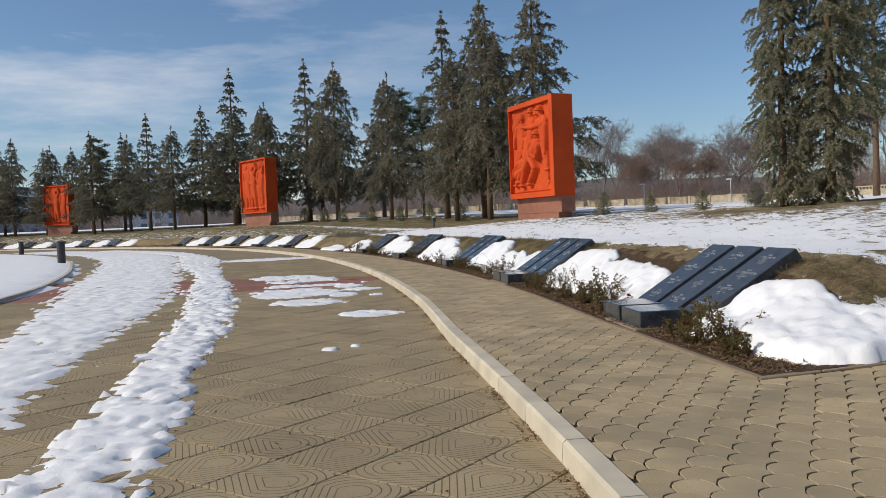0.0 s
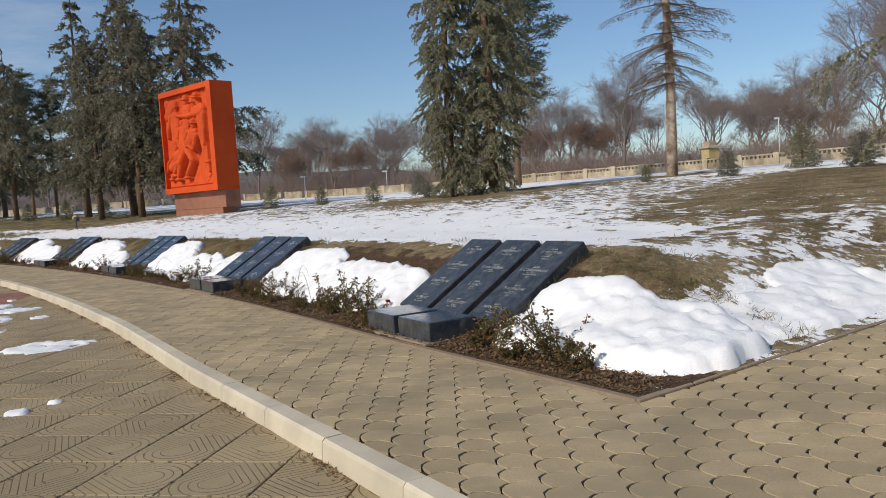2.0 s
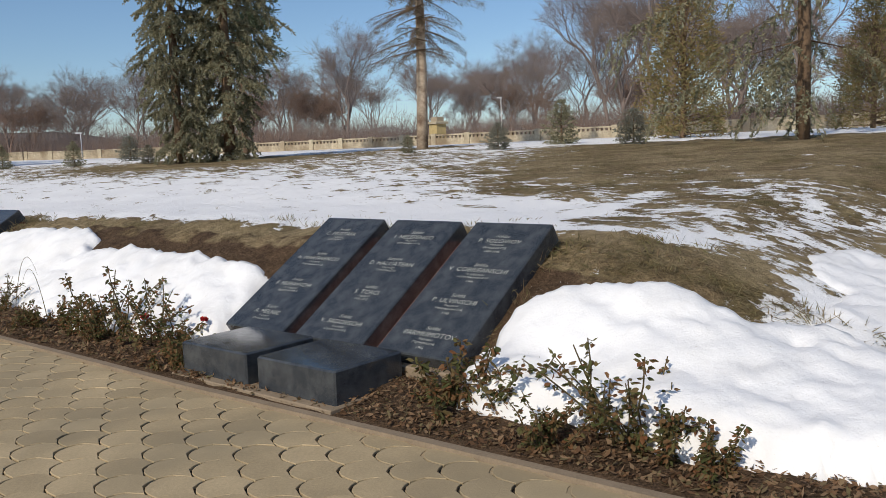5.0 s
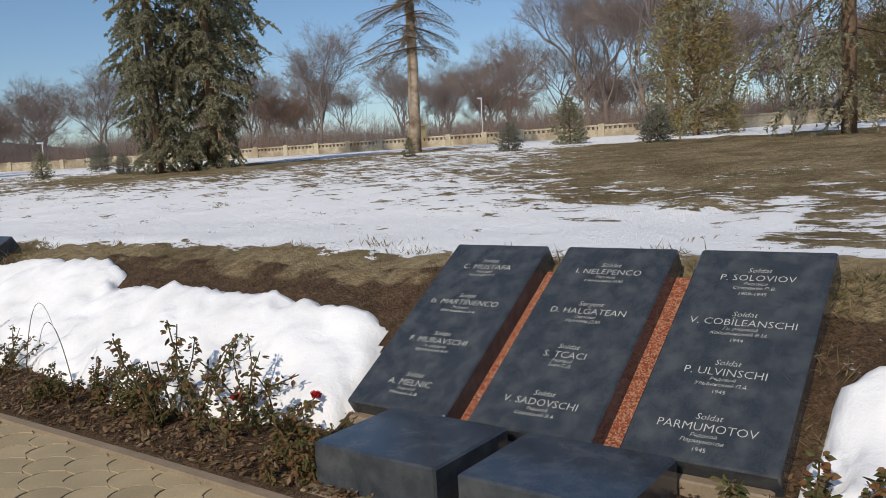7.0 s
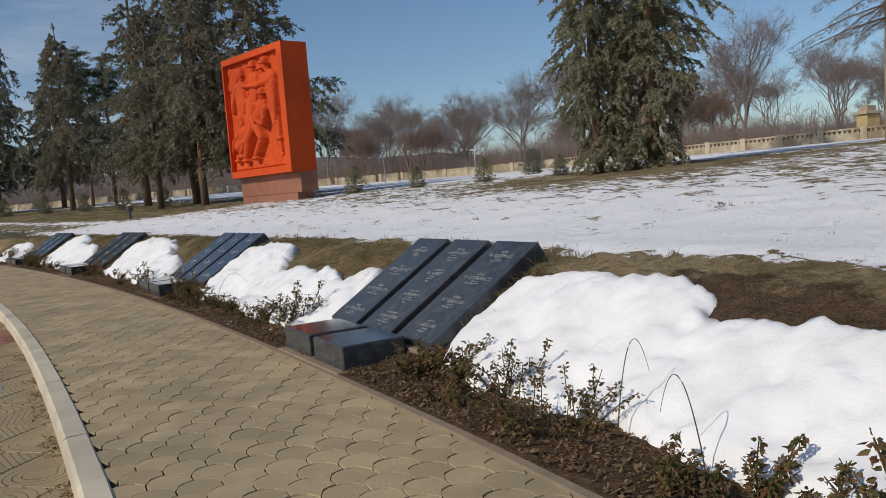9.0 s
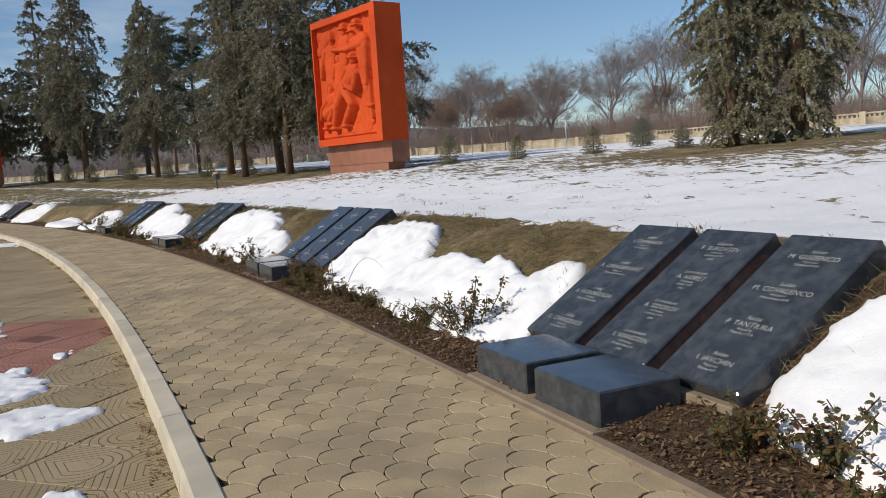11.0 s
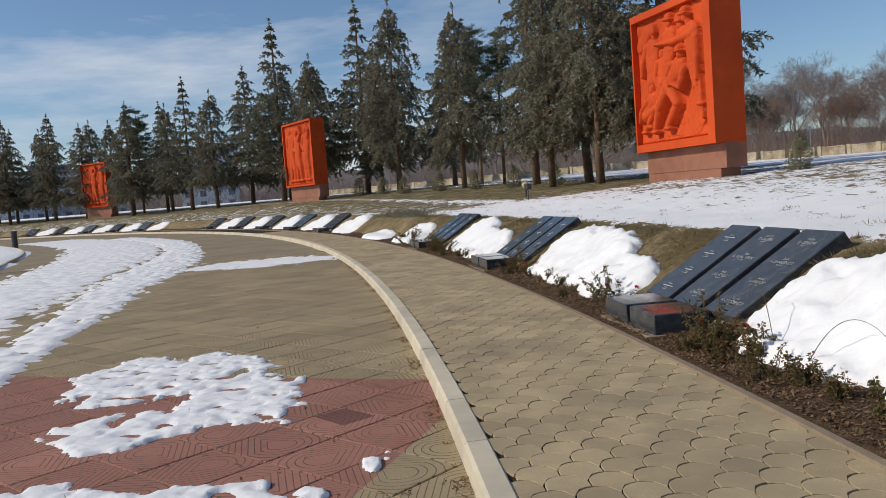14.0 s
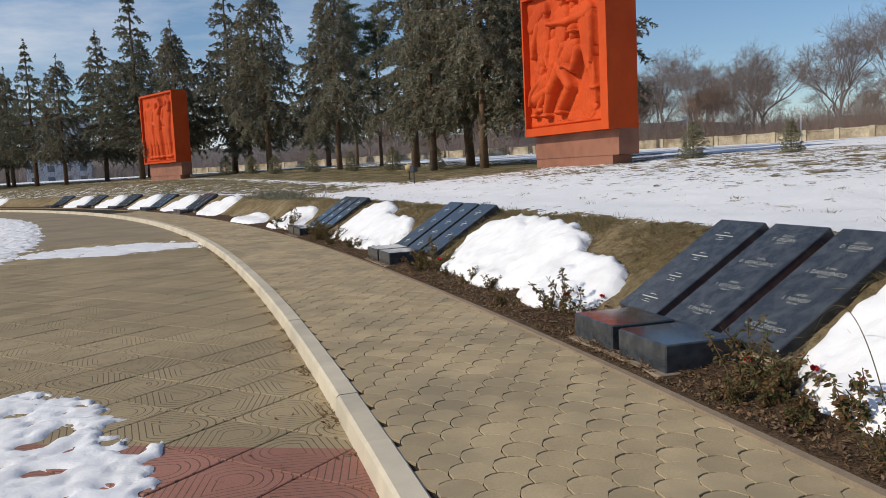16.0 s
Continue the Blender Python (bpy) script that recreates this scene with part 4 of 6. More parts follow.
def bare_parts(seed, h, mat, forks=5, spread=0.55):
    """A leafless broad-leaved tree: trunk with limbs, and its fine twigs."""
    r = random.Random(seed)
    tr, lm, tw = Geo(), Geo(), Geo()

    def grow(p, way, L, rad, depth):
        q = p + way * L * 0.5 + Vector((r.gauss(0, 0.07), r.gauss(0, 0.07), 0)) * L
        e = p + way * L
        (tr if depth == 0 else lm).tube([p, q, e], [rad, rad * 0.85, rad * 0.68], 7 if depth == 0 else 4 if depth < 3 else 3)
        if depth >= 2:
            for _ in range(5 if depth < forks else 16):
                w = (way * 0.7 + Vector((r.gauss(0, 0.7), r.gauss(0, 0.7), r.gauss(0.1, 0.45)))).normalized() * h * r.uniform(0.04, 0.10)
                b = p.lerp(e, r.random())
                tw.blade(b, w, 0.006 + 0.005 * r.random(), w.cross(Vector((r.gauss(0, 1), r.gauss(0, 1), 0.2))).normalized())
        if depth >= forks:
            return
        n, t0 = 4 if depth == 0 else 3 if depth < 4 else 2, r.random() * 6.283
        for k in range(n):
            t = t0 + 6.283 * (k + r.uniform(-0.2, 0.2)) / n
            out = Vector((math.cos(t), math.sin(t), 0))
            w = (way + out * r.uniform(0.5, 1.5) * spread + Vector((0, 0, r.gauss(0.16, 0.15)))).normalized()
            grow(p.lerp(e, r.uniform(0.55, 1.0)) if k else e, w, L * r.uniform(0.66, 0.86), rad * (0.70 if k == 0 else 0.5), depth + 1)

    grow(Vector((0, 0, -0.3)), Vector((r.gauss(0, 0.05), r.gauss(0, 0.05), 1)).normalized(), h * 0.24, h * 0.013, 0)
    return tr.mesh("trunk", mat, True), lm.mesh("limbs", mat), tw.mesh("twigs", mat)


BARE = [bare_parts(51, 10.0, M["twig"], 5, 0.62), bare_parts(52, 11.0, M["twig"], 5, 0.52), bare_parts(53, 8.5, M["redtwig"], 5, 0.66), bare_parts(54, 12.0, M["twig"], 5, 0.45)]

GROUP = "spruces behind the monuments"
# row of tall conifers: place and height
ROW = [(-6.2, 71.5, 0, 16.6), (-2.4, 66.3, 2, 16.5), (1.9, 59.5, 2, 15.8), (-1.6, 60.2, 1, 13.8), (-20.6, 88.4, 1, 16.0), (-26.2, 96.3, 0, 17.8), (-37.5, 100.7, 0, 18.2), (-34.5, 103.5, 1, 14.0), (-45.0, 108.4, 2, 15.3),
       (-51.8, 105.7, 0, 14.5), (-57, 110, 1, 12.5), (-64.3, 112.6, 0, 13.6), (-61.5, 108.0, 2, 12.5), (-82.3, 120.2, 2, 14.2), (-92, 124, 0, 13), (-98, 127, 1, 13.5), (-78, 124, 1, 13), (-12.5, 78.0, 1, 13.0), (-16, 92, 2, 14), (-30, 92, 1, 13), (-41, 111, 2, 15), (-70, 117, 1, 12),
       (-4.5, 63.5, 1, 12.0), (-23.5, 92.5, 2, 13.0), (-47, 103, 1, 12.5), (-59.5, 113, 0, 13.0), (-74, 116, 2, 12.0), (-86, 123, 1, 12.5), (-90, 120, 2, 14.0), (-95, 122, 1, 13.5), (-102, 126, 0, 14.5), (-108, 128, 2, 13.5)]
HEIGHTS = (17.0, 16.0, 18.0)
for x, y, k, h in ROW:
    tree_of("spruce_tree", SPR[k], "tall dark spruce with drooping branches on the grass", "spruce", ground_pose(x, y, 1.10 * h / HEIGHTS[k], x * 1.7), GROUP)
for x, y, h in ((-12.3, 85.4, 13.2), (-9.5, 79.5, 12.0), (-64.2, 114.8, 14.0), (-24, 101, 12.5)):
    tree_of("pine_tree", PINE, "green pine with a bare lower trunk", "pine", ground_pose(x, y, h / 14.0, x), "pines among the spruces")
tree_of("spruce_tree", BIG, "large grey-green spruce with hanging branches on the lawn", "spruce", ground_pose(13.55, 32.6, 1.0, 0.6))
tree_of("spruce_tree", BIG, "grey-green spruce growing close beside a larger one", "spruce", ground_pose(12.0, 33.3, 0.82, 3.4))
tree_of("spruce_tree", TALL, "grey-green spruce with sparse hanging branches on the lawn", "spruce", ground_pose(19.25, 14.1, 1.0, 2.2))
tree_of("pine_tree", PINE_LOW, "green pine behind the large spruce", "pine", ground_pose(20.8, 46.8, 1.2, 1.0))

SMALLS = [(5.7, 46.0, 0, 1.1), (8.0, 43.1, 0, 0.85), (10.0, 39.7, 0, 0.85), (13.5, 43.6, 1, 0.9), (11.8, 36.2, 1, 0.55), (16.6, 25.8, 0, 0.5), (17.5, 22.5, 1, 0.62), (19.0, 18.7, 1, 0.74), (21.2, 23.4, 0, 1.25),
          (-4.5, 66, 0, 1.2), (-7.5, 69, 0, 1.3), (-11, 74, 0, 1.2), (-14.5, 77.5, 0, 1.3), (-18, 80, 0, 1.2), (-24, 86.5, 0, 1.4), (-21, 84, 0, 1.3)]
for x, y, k, s in SMALLS:
    tree_of("young_fir", SMALL[k], "young fir planted on the lawn" if k == 0 else "young blue spruce planted on the lawn", "fir", ground_pose(x, y, s, x), "young firs on the lawn")


def thin_conifer():
    """Half-dead tall conifer: long bare trunk, sparse sagging branches with few needles."""
    r = random.Random(61)
    tr, lm, nd = Geo(), Geo(), Geo()
    h = 17.0
    pts = [Vector((0.2 * math.sin(i * 0.6), 0, h * i / 9 - (0.3 if i == 0 else 0))) for i in range(10)]
    tr.tube(pts, [0.23 * (1 - i / 10) + 0.03 for i in range(10)], 9)
    z = 4.2
    while z < h - 0.3:
        k = (z - 4.2) / (h - 4.2)
        for b in range(6):
            t = r.random() * 6.28
            out = Vector((math.cos(t), math.sin(t), 0))
            L = 3.2 * (1 - k) ** 0.5 * r.uniform(0.25, 1.1)
            sag = r.uniform(-0.1, 0.35)
            ps = [Vector((0, 0, z)) + out * L * s + Vector((0, 0, L * (-sag * s - 0.18 * s * s))) for s in (0, 0.4, 0.75, 1)]
            lm.tube(ps, [0.035, 0.025, 0.015, 0.006], 3)
            for q in range(int(110 * L)):
                s = r.uniform(0.15, 1)
                i = 0 if s < 0.4 else 1 if s < 0.75 else 2
                p = ps[i].lerp(ps[i + 1], r.random())
                way = (out * 0.4 + Vector((-out.y, out.x, 0)) * r.uniform(-1, 1) + Vector((0, 0, r.uniform(-0.9, 0.1)))).normalized() * r.uniform(0.10, 0.24)
                nd.blade(p + Vector((r.gauss(0, 0.05), r.gauss(0, 0.05), r.uniform(-0.25, 0.03))), way, 0.010, way.cross(Vector((r.gauss(0, 1), r.gauss(0, 1), 1))).normalized())
        z += 0.45
    return tr.mesh("trunk", M["palebark"], True), lm.mesh("limbs", M["bark"]), nd.mesh("needles", M["needle_sere"])


tree_of("thin_spruce", thin_conifer(), "tall half-bare conifer with a pale trunk and sagging branches", "conifer", ground_pose(21.2, 31.1, 0.94, 0.4))


def yew_parts(seed, h, w):
    r = random.Random(seed)
    tr, lm, nd = Geo(), Geo(), Geo()
    tr.tube([Vector((0, 0, -0.2)), Vector((0.05, 0, h * 0.5)), Vector((0, 0.05, h * 0.85))], [0.12, 0.08, 0.03], 6)
    for b in range(380):
        z = h * r.random() ** 1.1
        t = r.random() * 6.28
        rr = w * (1 - (z / h) ** 2.0) ** 0.5 * (0.45 + 0.6 * r.random() + 0.35 * noise.noise(Vector((math.cos(t) * 2, math.sin(t) * 2, z))))
        p = Vector((math.cos(t) * rr, math.sin(t) * rr, z))
        if b % 4 == 0:
            lm.tube([Vector((0, 0, z * 0.7)), p], [0.03, 0.008], 3)
        for q in range(26):
            way = Vector((math.cos(t) * 0.5 + r.gauss(0, 0.6), math.sin(t) * 0.5 + r.gauss(0, 0.6), r.uniform(-0.3, 0.9))).normalized() * r.uniform(0.10, 0.22)
            nd.blade(p + Vector((r.gauss(0, 0.17), r.gauss(0, 0.17), r.gauss(0, 0.15))), way, 0.025, way.cross(Vector((r.gauss(0, 1), r.gauss(0, 1), 0.5))).normalized())
    return tr.mesh("trunk", M["bark"]), lm.mesh("limbs", M["bark"]), nd.mesh("foliage", M["needle_yew"])


YEW = yew_parts(71, 5.5, 1.5)
for x, y, s in ((24.4, 20.9, 0.95), (29.5, 17.0, 0.8)):
    tree_of("evergreen_shrub", YEW, "tall olive-green evergreen shrub", "shrub", ground_pose(x, y, s, x), "evergreen shrubs at the far lawn")

# bare trees behind the wall
rb = random.Random(5)
BARES = []
for k in range(120):
    a = 4 + 56 * (k + rb.random()) / 120
    d = rb.uniform(50, 84)
    BARES.append((*at(d, a), rb.randrange(4), rb.uniform(0.75, 1.25)))
for x, y, k, s in BARES:
    tree_of("bare_tree", BARE[k], "leafless tree in the winter wood behind the wall", "tree", ground_pose(x, y, s, x * 3), "bare trees behind the wall")
for x, y, k, s in ((31.5, 26.5, 3, 1.15), (36, 31, 1, 1.0), (38, 24, 3, 1.1)):
    tree_of("bare_tree", BARE[k], "tall leafless tree at the edge of the lawn", "tree", ground_pose(x, y, s, x * 3))


def thicket(d0, d1, a0, a1, n, hmin, hmax, mat, name, label, width=0.028):
    r = random.Random(int(d0 * 7 + n))
    g = Geo()
    for _ in range(n):
        d, a = r.uniform(d0, d1), r.uniform(a0, a1)
        x, y = at(d, a)
        h = r.uniform(hmin, hmax) * (0.7 + 0.5 * noise.noise(Vector((x * 0.08, y * 0.08, 2))))
        p = Vector((x, y, tz(d, a) - 0.1))
        p = p + Vector((r.gauss(0, 0.3), r.gauss(0, 0.3), 0))
        stem = Vector((r.gauss(0, 0.2), r.gauss(0, 0.2), 1)).normalized() * h * r.uniform(0.6, 0.9)
        g.blade(p, stem, width, stem.cross(Vector((r.gauss(0, 1), r.gauss(0, 1), 0))).normalized())
        for _ in range(9):
            way = (stem.normalized() + Vector((r.gauss(0, 0.6), r.gauss(0, 0.6), r.gauss(0, 0.3)))).normalized() * h * r.uniform(0.15, 0.45)
            g.blade(p + stem * r.uniform(0.15, 0.8), way, width * 0.65, way.cross(Vector((r.gauss(0, 1), r.gauss(0, 1), 0.1))).normalized())
    return lone(name, g, mat, label, "undergrowth", "stuff")


thicket(49, 75, 4, 60, 17000, 2.0, 5.5, M["twig"], "undergrowth", "tangle of leafless brown bushes behind the wall", 0.013)
thicket(48, 62, 6, 45, 7000, 1.5, 4.2, M["redtwig"], "red_undergrowth", "reddish leafless bushes behind the wall", 0.012)
thicket(85, 150, 0, 100, 18000, 4.5, 9.5, M["twig"], "far_wood", "grey-brown leafless wood in the distance", 0.035)


def hill():
    g = Geo()
    n = 160
    for i in range(n + 1):
        a = -20 + 140 * i / n
        for d, k in ((160, 0.0), (210, 0.55), (300, 1.0), (420, 0.9), (700, 0.0)):
            z = 2 + k * (0.35 + 0.65 * smooth((a - 52) / 12)) * (17 + 5 * noise.noise(Vector((a * 0.15, d * 0.004, 0))) + 1.5 * noise.noise(Vector((a * 1.3, d * 0.02, 4))))
            g.v.append((*at(d, a), z))
    for i in range(n):
        for j in range(4):
            k = i * 5 + j
            g.f.append((k, k + 5, k + 6, k + 1))
    return lone("backdrop", g, M["hill"], "low wooded hill in winter haze", "hill", "structure", True)


M["hill"] = grainy("hill", (0.155, 0.14, 0.132), 0.4, 0.06, 0.6, 0.95, 0.05, (0.20, 0.17, 0.15), 0.2)
hill()


# ---------- boundary wall ----------
def boundary_wall():
    t = thing("wall_north", "low pale stone boundary wall with open panels at the far lawn", "wall", "", "structure")
    a = 6.0
    k = 0
    while a < 62:
        d = 46 if a < 34 else 46 - 6 * smooth((a - 34) / 12)
        w = 2.6
        da = math.degrees(w / (RAD + d))
        x, y = at(d, a)
        z = tz(d, a)
        m = Matrix.Translation((x, y, z)) @ Matrix.Rotation(radians(a - 90), 4, "Z")
        g = Geo()
        g.box(-w / 2 + 0.2, w / 2 - 0.2, -0.12, 0.12, -0.3, 0.45, m)
        g.box(-w / 2 + 0.2, w / 2 - 0.2, -0.14, 0.14, 0.62, 0.72, m)
        if 18 < a < 30:
            for i in range(7):
                xx = -w / 2 + 0.38 + i * (w - 0.76) / 6
                g.box(xx - 0.07, xx + 0.07, -0.08, 0.08, 0.452, 0.618, m)
        else:
            g.box(-w / 2 + 0.2, w / 2 - 0.2, -0.09, 0.09, 0.452, 0.618, m)
        p = part("panel", g, M["wall"], t)
        g = Geo()
        g.box(-w / 2 - 0.2, -w / 2 + 0.198, -0.2, 0.2, -0.3, 0.78, m, 0.02)
        part("pier", g, M["wallpaint"], t)
        a += da
        k += 1
    return t


boundary_wall()


def gate_pillar(x, y):
    d, a = rel(x, y)
    t = thing("gate_pillar", "yellow rendered gate pillar with stepped cap behind the wall", "pillar", "", "", ground_pose(x, y))
    g = Geo()
    g.box(-0.45, 0.45, -0.45, 0.45, -0.3, 1.5, None, 0.04)
    part("shaft", g, M["yellow"], t)
    g = Geo()
    g.box(-0.58, 0.58, -0.58, 0.58, 1.503, 1.66, None, 0.03)
    g.box(-0.34, 0.34, -0.34, 0.34, 1.662, 2.0, None, 0.05)
    part("cap", g, M["wallpaint"], t)
    return t


gate_pillar(37.3, 50.4)


def lamp_post(x, y, h, name="lamp_post", label="thin white lamp post"):
    t = thing(name, label, "lamp post", "lamp posts by the wall", "", ground_pose(x, y))
    g = Geo()
    g.tube([Vector((0, 0, -0.2)), Vector((0, 0, h))], [0.04, 0.03], 8)
    part("pole", g, M["whitemetal"], t)
    g = Geo()
    g.box(-0.35, 0.08, -0.05, 0.05, h - 0.02, h + 0.08, None, 0.02)
    part("lamp_head", g, M["whitemetal"], t)
    return t


lamp_post(41.2, 47.9, 3.2)
for x, y in ((10.5, 66.0), (17.5, 67.0)):
    lamp_post(x, y, 1.9)


# ---------- plaza furniture ----------
def bollard(d, a, h=1.25):
    x, y = at(d, a)
    t = thing("bollard", "dark round bollard with a rounded cap on the snowy island", "bollard", "bollards on the island", "", Matrix.Translation((x, y, PLAZA_Z)))
    g = Geo()
    g.tube([Vector((0, 0, -0.05)), Vector((0, 0, h - 0.12))], [0.20, 0.20], 14)
    part("post", g, M["darkmetal"], t)
    g = Geo()
    g.tube([Vector((0, 0, h - 0.118)), Vector((0, 0, h - 0.03)), Vector((0, 0, h))], [0.23, 0.22, 0.12], 14)
    part("cap", g, M["darkmetal"], t)


bollard(-11.8, 28.9)
bollard(-12.4, 44.6)


def floodlight(d, a):
    t = thing("floodlight", "small black garden floodlight on a stake in the grass", "floodlight", "", "", stand(d, a))
    g = Geo()
    g.tube([Vector((0, 0, -0.1)), Vector((0, 0, 0.45))], [0.025, 0.025], 6)
    part("stake", g, M["darkmetal"], t)
    g = Geo()
    g.box(-0.17, 0.17, -0.10, 0.10, 0.45, 0.68, None, 0.02)
    part("housing", g, M["darkmetal"], t)


floodlight(9.0, 28.7)


def stump(d, a):
    t = thing("garden_ball_lamp", "yellowed garden lamp globe on a short post", "lamp", "", "", stand(d, a))
    g = Geo()
    g.tube([Vector((0, 0, -0.1)), Vector((0, 0, 0.35))], [0.04, 0.04], 8)
    part("post", g, M["darkmetal"], t)
    g = Geo()
    g.tube([Vector((0, 0, 0.35 + 0.36 * s)) for s in (0, 0.12, 0.3, 0.5, 0.7, 0.88, 1)], [0.05, 0.13, 0.175, 0.19, 0.175, 0.12, 0.03], 12)
    part("globe", g, M["yellow"], t, "", True)


stump(11.0, 30.6)


def far_block(x, y, w, dp, h, turn, rows, cols):
    """Apartment block in the distance."""
    t = thing("apartment_building", "pale grey apartment block far behind the trees", "building", "", "", Matrix.Translation((x, y, 1.5)) @ Matrix.Rotation(radians(turn), 4, "Z"))
    g = Geo()
    g.box(-w / 2, w / 2, 0, dp, 0, h)
    part("wall", g, M["render_far"], t)
    g = Geo()
    g.box(-w / 2 - 0.4, w / 2 + 0.4, -0.4, dp + 0.4, h + 0.003, h + 0.9)
    g.box(-w * 0.2, w * 0.1, dp * 0.3, dp * 0.7, h + 0.902, h + 2.6)
    part("roof", g, M["roof_far"], t)
    g = Geo()
    g.box(-0.75, 0.75, -0.06, 0.0, 0, 1.5)
    me = g.mesh("window", M["glass_far"])
    for r in range(rows):
        for c in range(cols):
            p = part("window", me, None, t)
            p.location = (-w / 2 + (c + 0.5) * w / cols, -0.002, 1.2 + r * (h - 1.5) / rows)


far_block(-145, 204, 34, 12, 13, 40, 4, 10)
far_block(-101, 203, 14, 12, 15, 25, 5, 4)


# ---------- snow ----------
def snow_field(name, label, d0, d1, a0, a1, step, field, base, top):
    """A blanket of snow: thickness where field > 0, over the surface base."""
    nd, na = max(2, int((d1 - d0) / step)), max(2, int(radians(a1 - a0) * RAD / step))
    g = Geo()
    idx = {}
    val = [[0.0] * (na + 1) for _ in range(nd + 1)]
    for i in range(nd + 1):
        for j in range(na + 1):
            d, a = d0 + (d1 - d0) * i / nd, a0 + (a1 - a0) * j / na
            x, y = at(d, a)
            val[i][j] = field(d, a, x, y)

    def vert(i, j):
        if (i, j) not in idx:
            d, a = d0 + (d1 - d0) * i / nd, a0 + (a1 - a0) * j / na
            x, y = at(d, a)
            f = max(-0.02, val[i][j])
            idx[(i, j)] = len(g.v)
            if f > 0:
                z = base(d, a) + 0.006 + top(d, a, x, y, f)
            else:
                z = base(d, a) - 0.02
            g.v.append((x, y, z))
        return idx[(i, j)]

    for i in range(nd):
        for j in range(na):
            if max(val[i][j], val[i + 1][j], val[i][j + 1], val[i + 1][j + 1]) > 0:
                g.f.append((vert(i, j), vert(i + 1, j), vert(i + 1, j + 1), vert(i, j + 1)))
    return lone(name, g, M["snow"], label, "snow", "stuff", True)


def fbm(x, y, s, k=0.0, oct_=4):
    v, amp, t = 0.0, 1.0, 0.0
    for _ in range(oct_):
        v += amp * noise.noise(Vector((x * s, y * s, k)))
        t += amp
        amp *= 0.55
        s *= 2.1
    return v / t


def dent(x, y, s, k):
    """Trodden hollows: deeper where cells of the noise sink."""
    v = noise.noise(Vector((x * s, y * s, k)))
    return max(0.0, v - 0.15)


def mound(ells, step=0.045, key=0.0):
    """Melting snow heaps on the bank: ellipses (bearing, d, half length m, half depth m, thickness)."""
    a0 = min(e[0] - math.degrees(e[2] * 1.25 / RAD) for e in ells)
    a1 = max(e[0] + math.degrees(e[2] * 1.25 / RAD) for e in ells)
    d0, d1 = min(e[1] - e[3] * 1.25 for e in ells), max(e[1] + e[3] * 1.25 for e in ells)

    def shape(d, a):
        best, th, tot = -1.0, 0.0, 1e-9
        for ea, ed, ra, rd, h in ells:
            u, v = radians(a - ea) * (RAD + d) / ra, (d - ed) / rd
            f = 1 - (abs(u) ** 2.6 + abs(v) ** 2.6)
            best = max(best, f)
            k = math.exp(3 * max(-6, f))
            th += k * h
            tot += k
        return best, th / tot

    def field(d, a, x, y):
        return shape(d, a)[0] + 0.60 * fbm(x, y, 1.2, key) + 0.40 * fbm(x, y, 4.0, key + 3)

    def top(d, a, x, y, f):
        th = shape(d, a)[1]
        return th * (min(1.0, f / 0.30) ** 0.45) * (0.62 + 0.38 * min(1.0, f)) + 0.06 * fbm(x, y, 2.6, 8) * min(1, f * 3) + 0.045 * fbm(x, y, 7, 4) * min(1, f * 4) - 0.06 * dent(x, y, 5.5, key) * min(1, f * 4)

    return snow_field("snow_mound", "thick melting snow heaped on the flower bank", d0, d1, a0, a1, step, field, tz, top)


# heaps between the slab sets
mound([(11.70, 2.66, 1.10, 0.54, 0.23), (11.42, 2.85, 0.6, 0.62, 0.15)], 0.04, key=1.0)
mound([(11.37, 4.2, 0.40, 1.5, 0.06), (11.47, 5.0, 0.55, 0.6, 0.05)], 0.045, key=11.0)
mound([(13.74, 2.72, 1.65, 0.46, 0.15), (14.68, 2.82, 1.20, 0.56, 0.15)], 0.04, key=2.0)
mound([(16.75, 2.62, 1.5, 0.44, 0.15), (17.72, 2.85, 1.15, 0.60, 0.17), (16.25, 2.85, 0.35, 0.35, 0.08)], 0.04, key=3.0)
mound([(20.45, 2.85, 1.75, 0.60, 0.18), (19.6, 2.65, 0.9, 0.40, 0.15)], 0.045, key=4.0)
mound([(22.9, 2.7, 1.3, 0.5, 0.16), (23.7, 2.9, 1.0, 0.65, 0.17)], 0.06, 5.0)
mound([(26.2, 2.6, 1.6, 0.6, 0.15), (28.2, 2.3, 1.8, 0.45, 0.12)], 0.08, 6.0)
for i, a in enumerate(SETS[5:]):
    mound([(a - 1.5, 2.65, 1.5, 0.5, 0.15), (a - 1.9, 2.9, 1.2, 0.7, 0.17)], 0.11, 7.0 + i)


def lane(dl, dr, name, a0, a1, step, rough_edge, key, label):
    """Snow between two edges, each given as bearings and offsets."""
    def field(d, a, x, y):
        lo, hi = float(np.interp(a, dl[0], dl[1])), float(np.interp(a, dr[0], dr[1]))
        w = max(0.05, (hi - lo) / 2)
        f = min(d - lo, hi - d) / w
        return f * 1.0 + rough_edge * 2.2 * (fbm(x, y, 2.2, key) + 1.1 * fbm(x, y, 6, key) + 0.4 * fbm(x, y, 14, key))

    def top(d, a, x, y, f):
        return 0.032 * min(1.0, f * 4) ** 0.6 - 0.13 * dent(x, y, 4.0, key) - 0.09 * dent(x, y, 9, key) + 0.05 * fbm(x, y, 6, key)

    lo = min(dl[1]) - 0.3
    hi = max(dr[1]) + 0.3
    return snow_field(name, label, lo, hi, a0, a1, step, field, lambda d, a: PLAZA_Z, top)


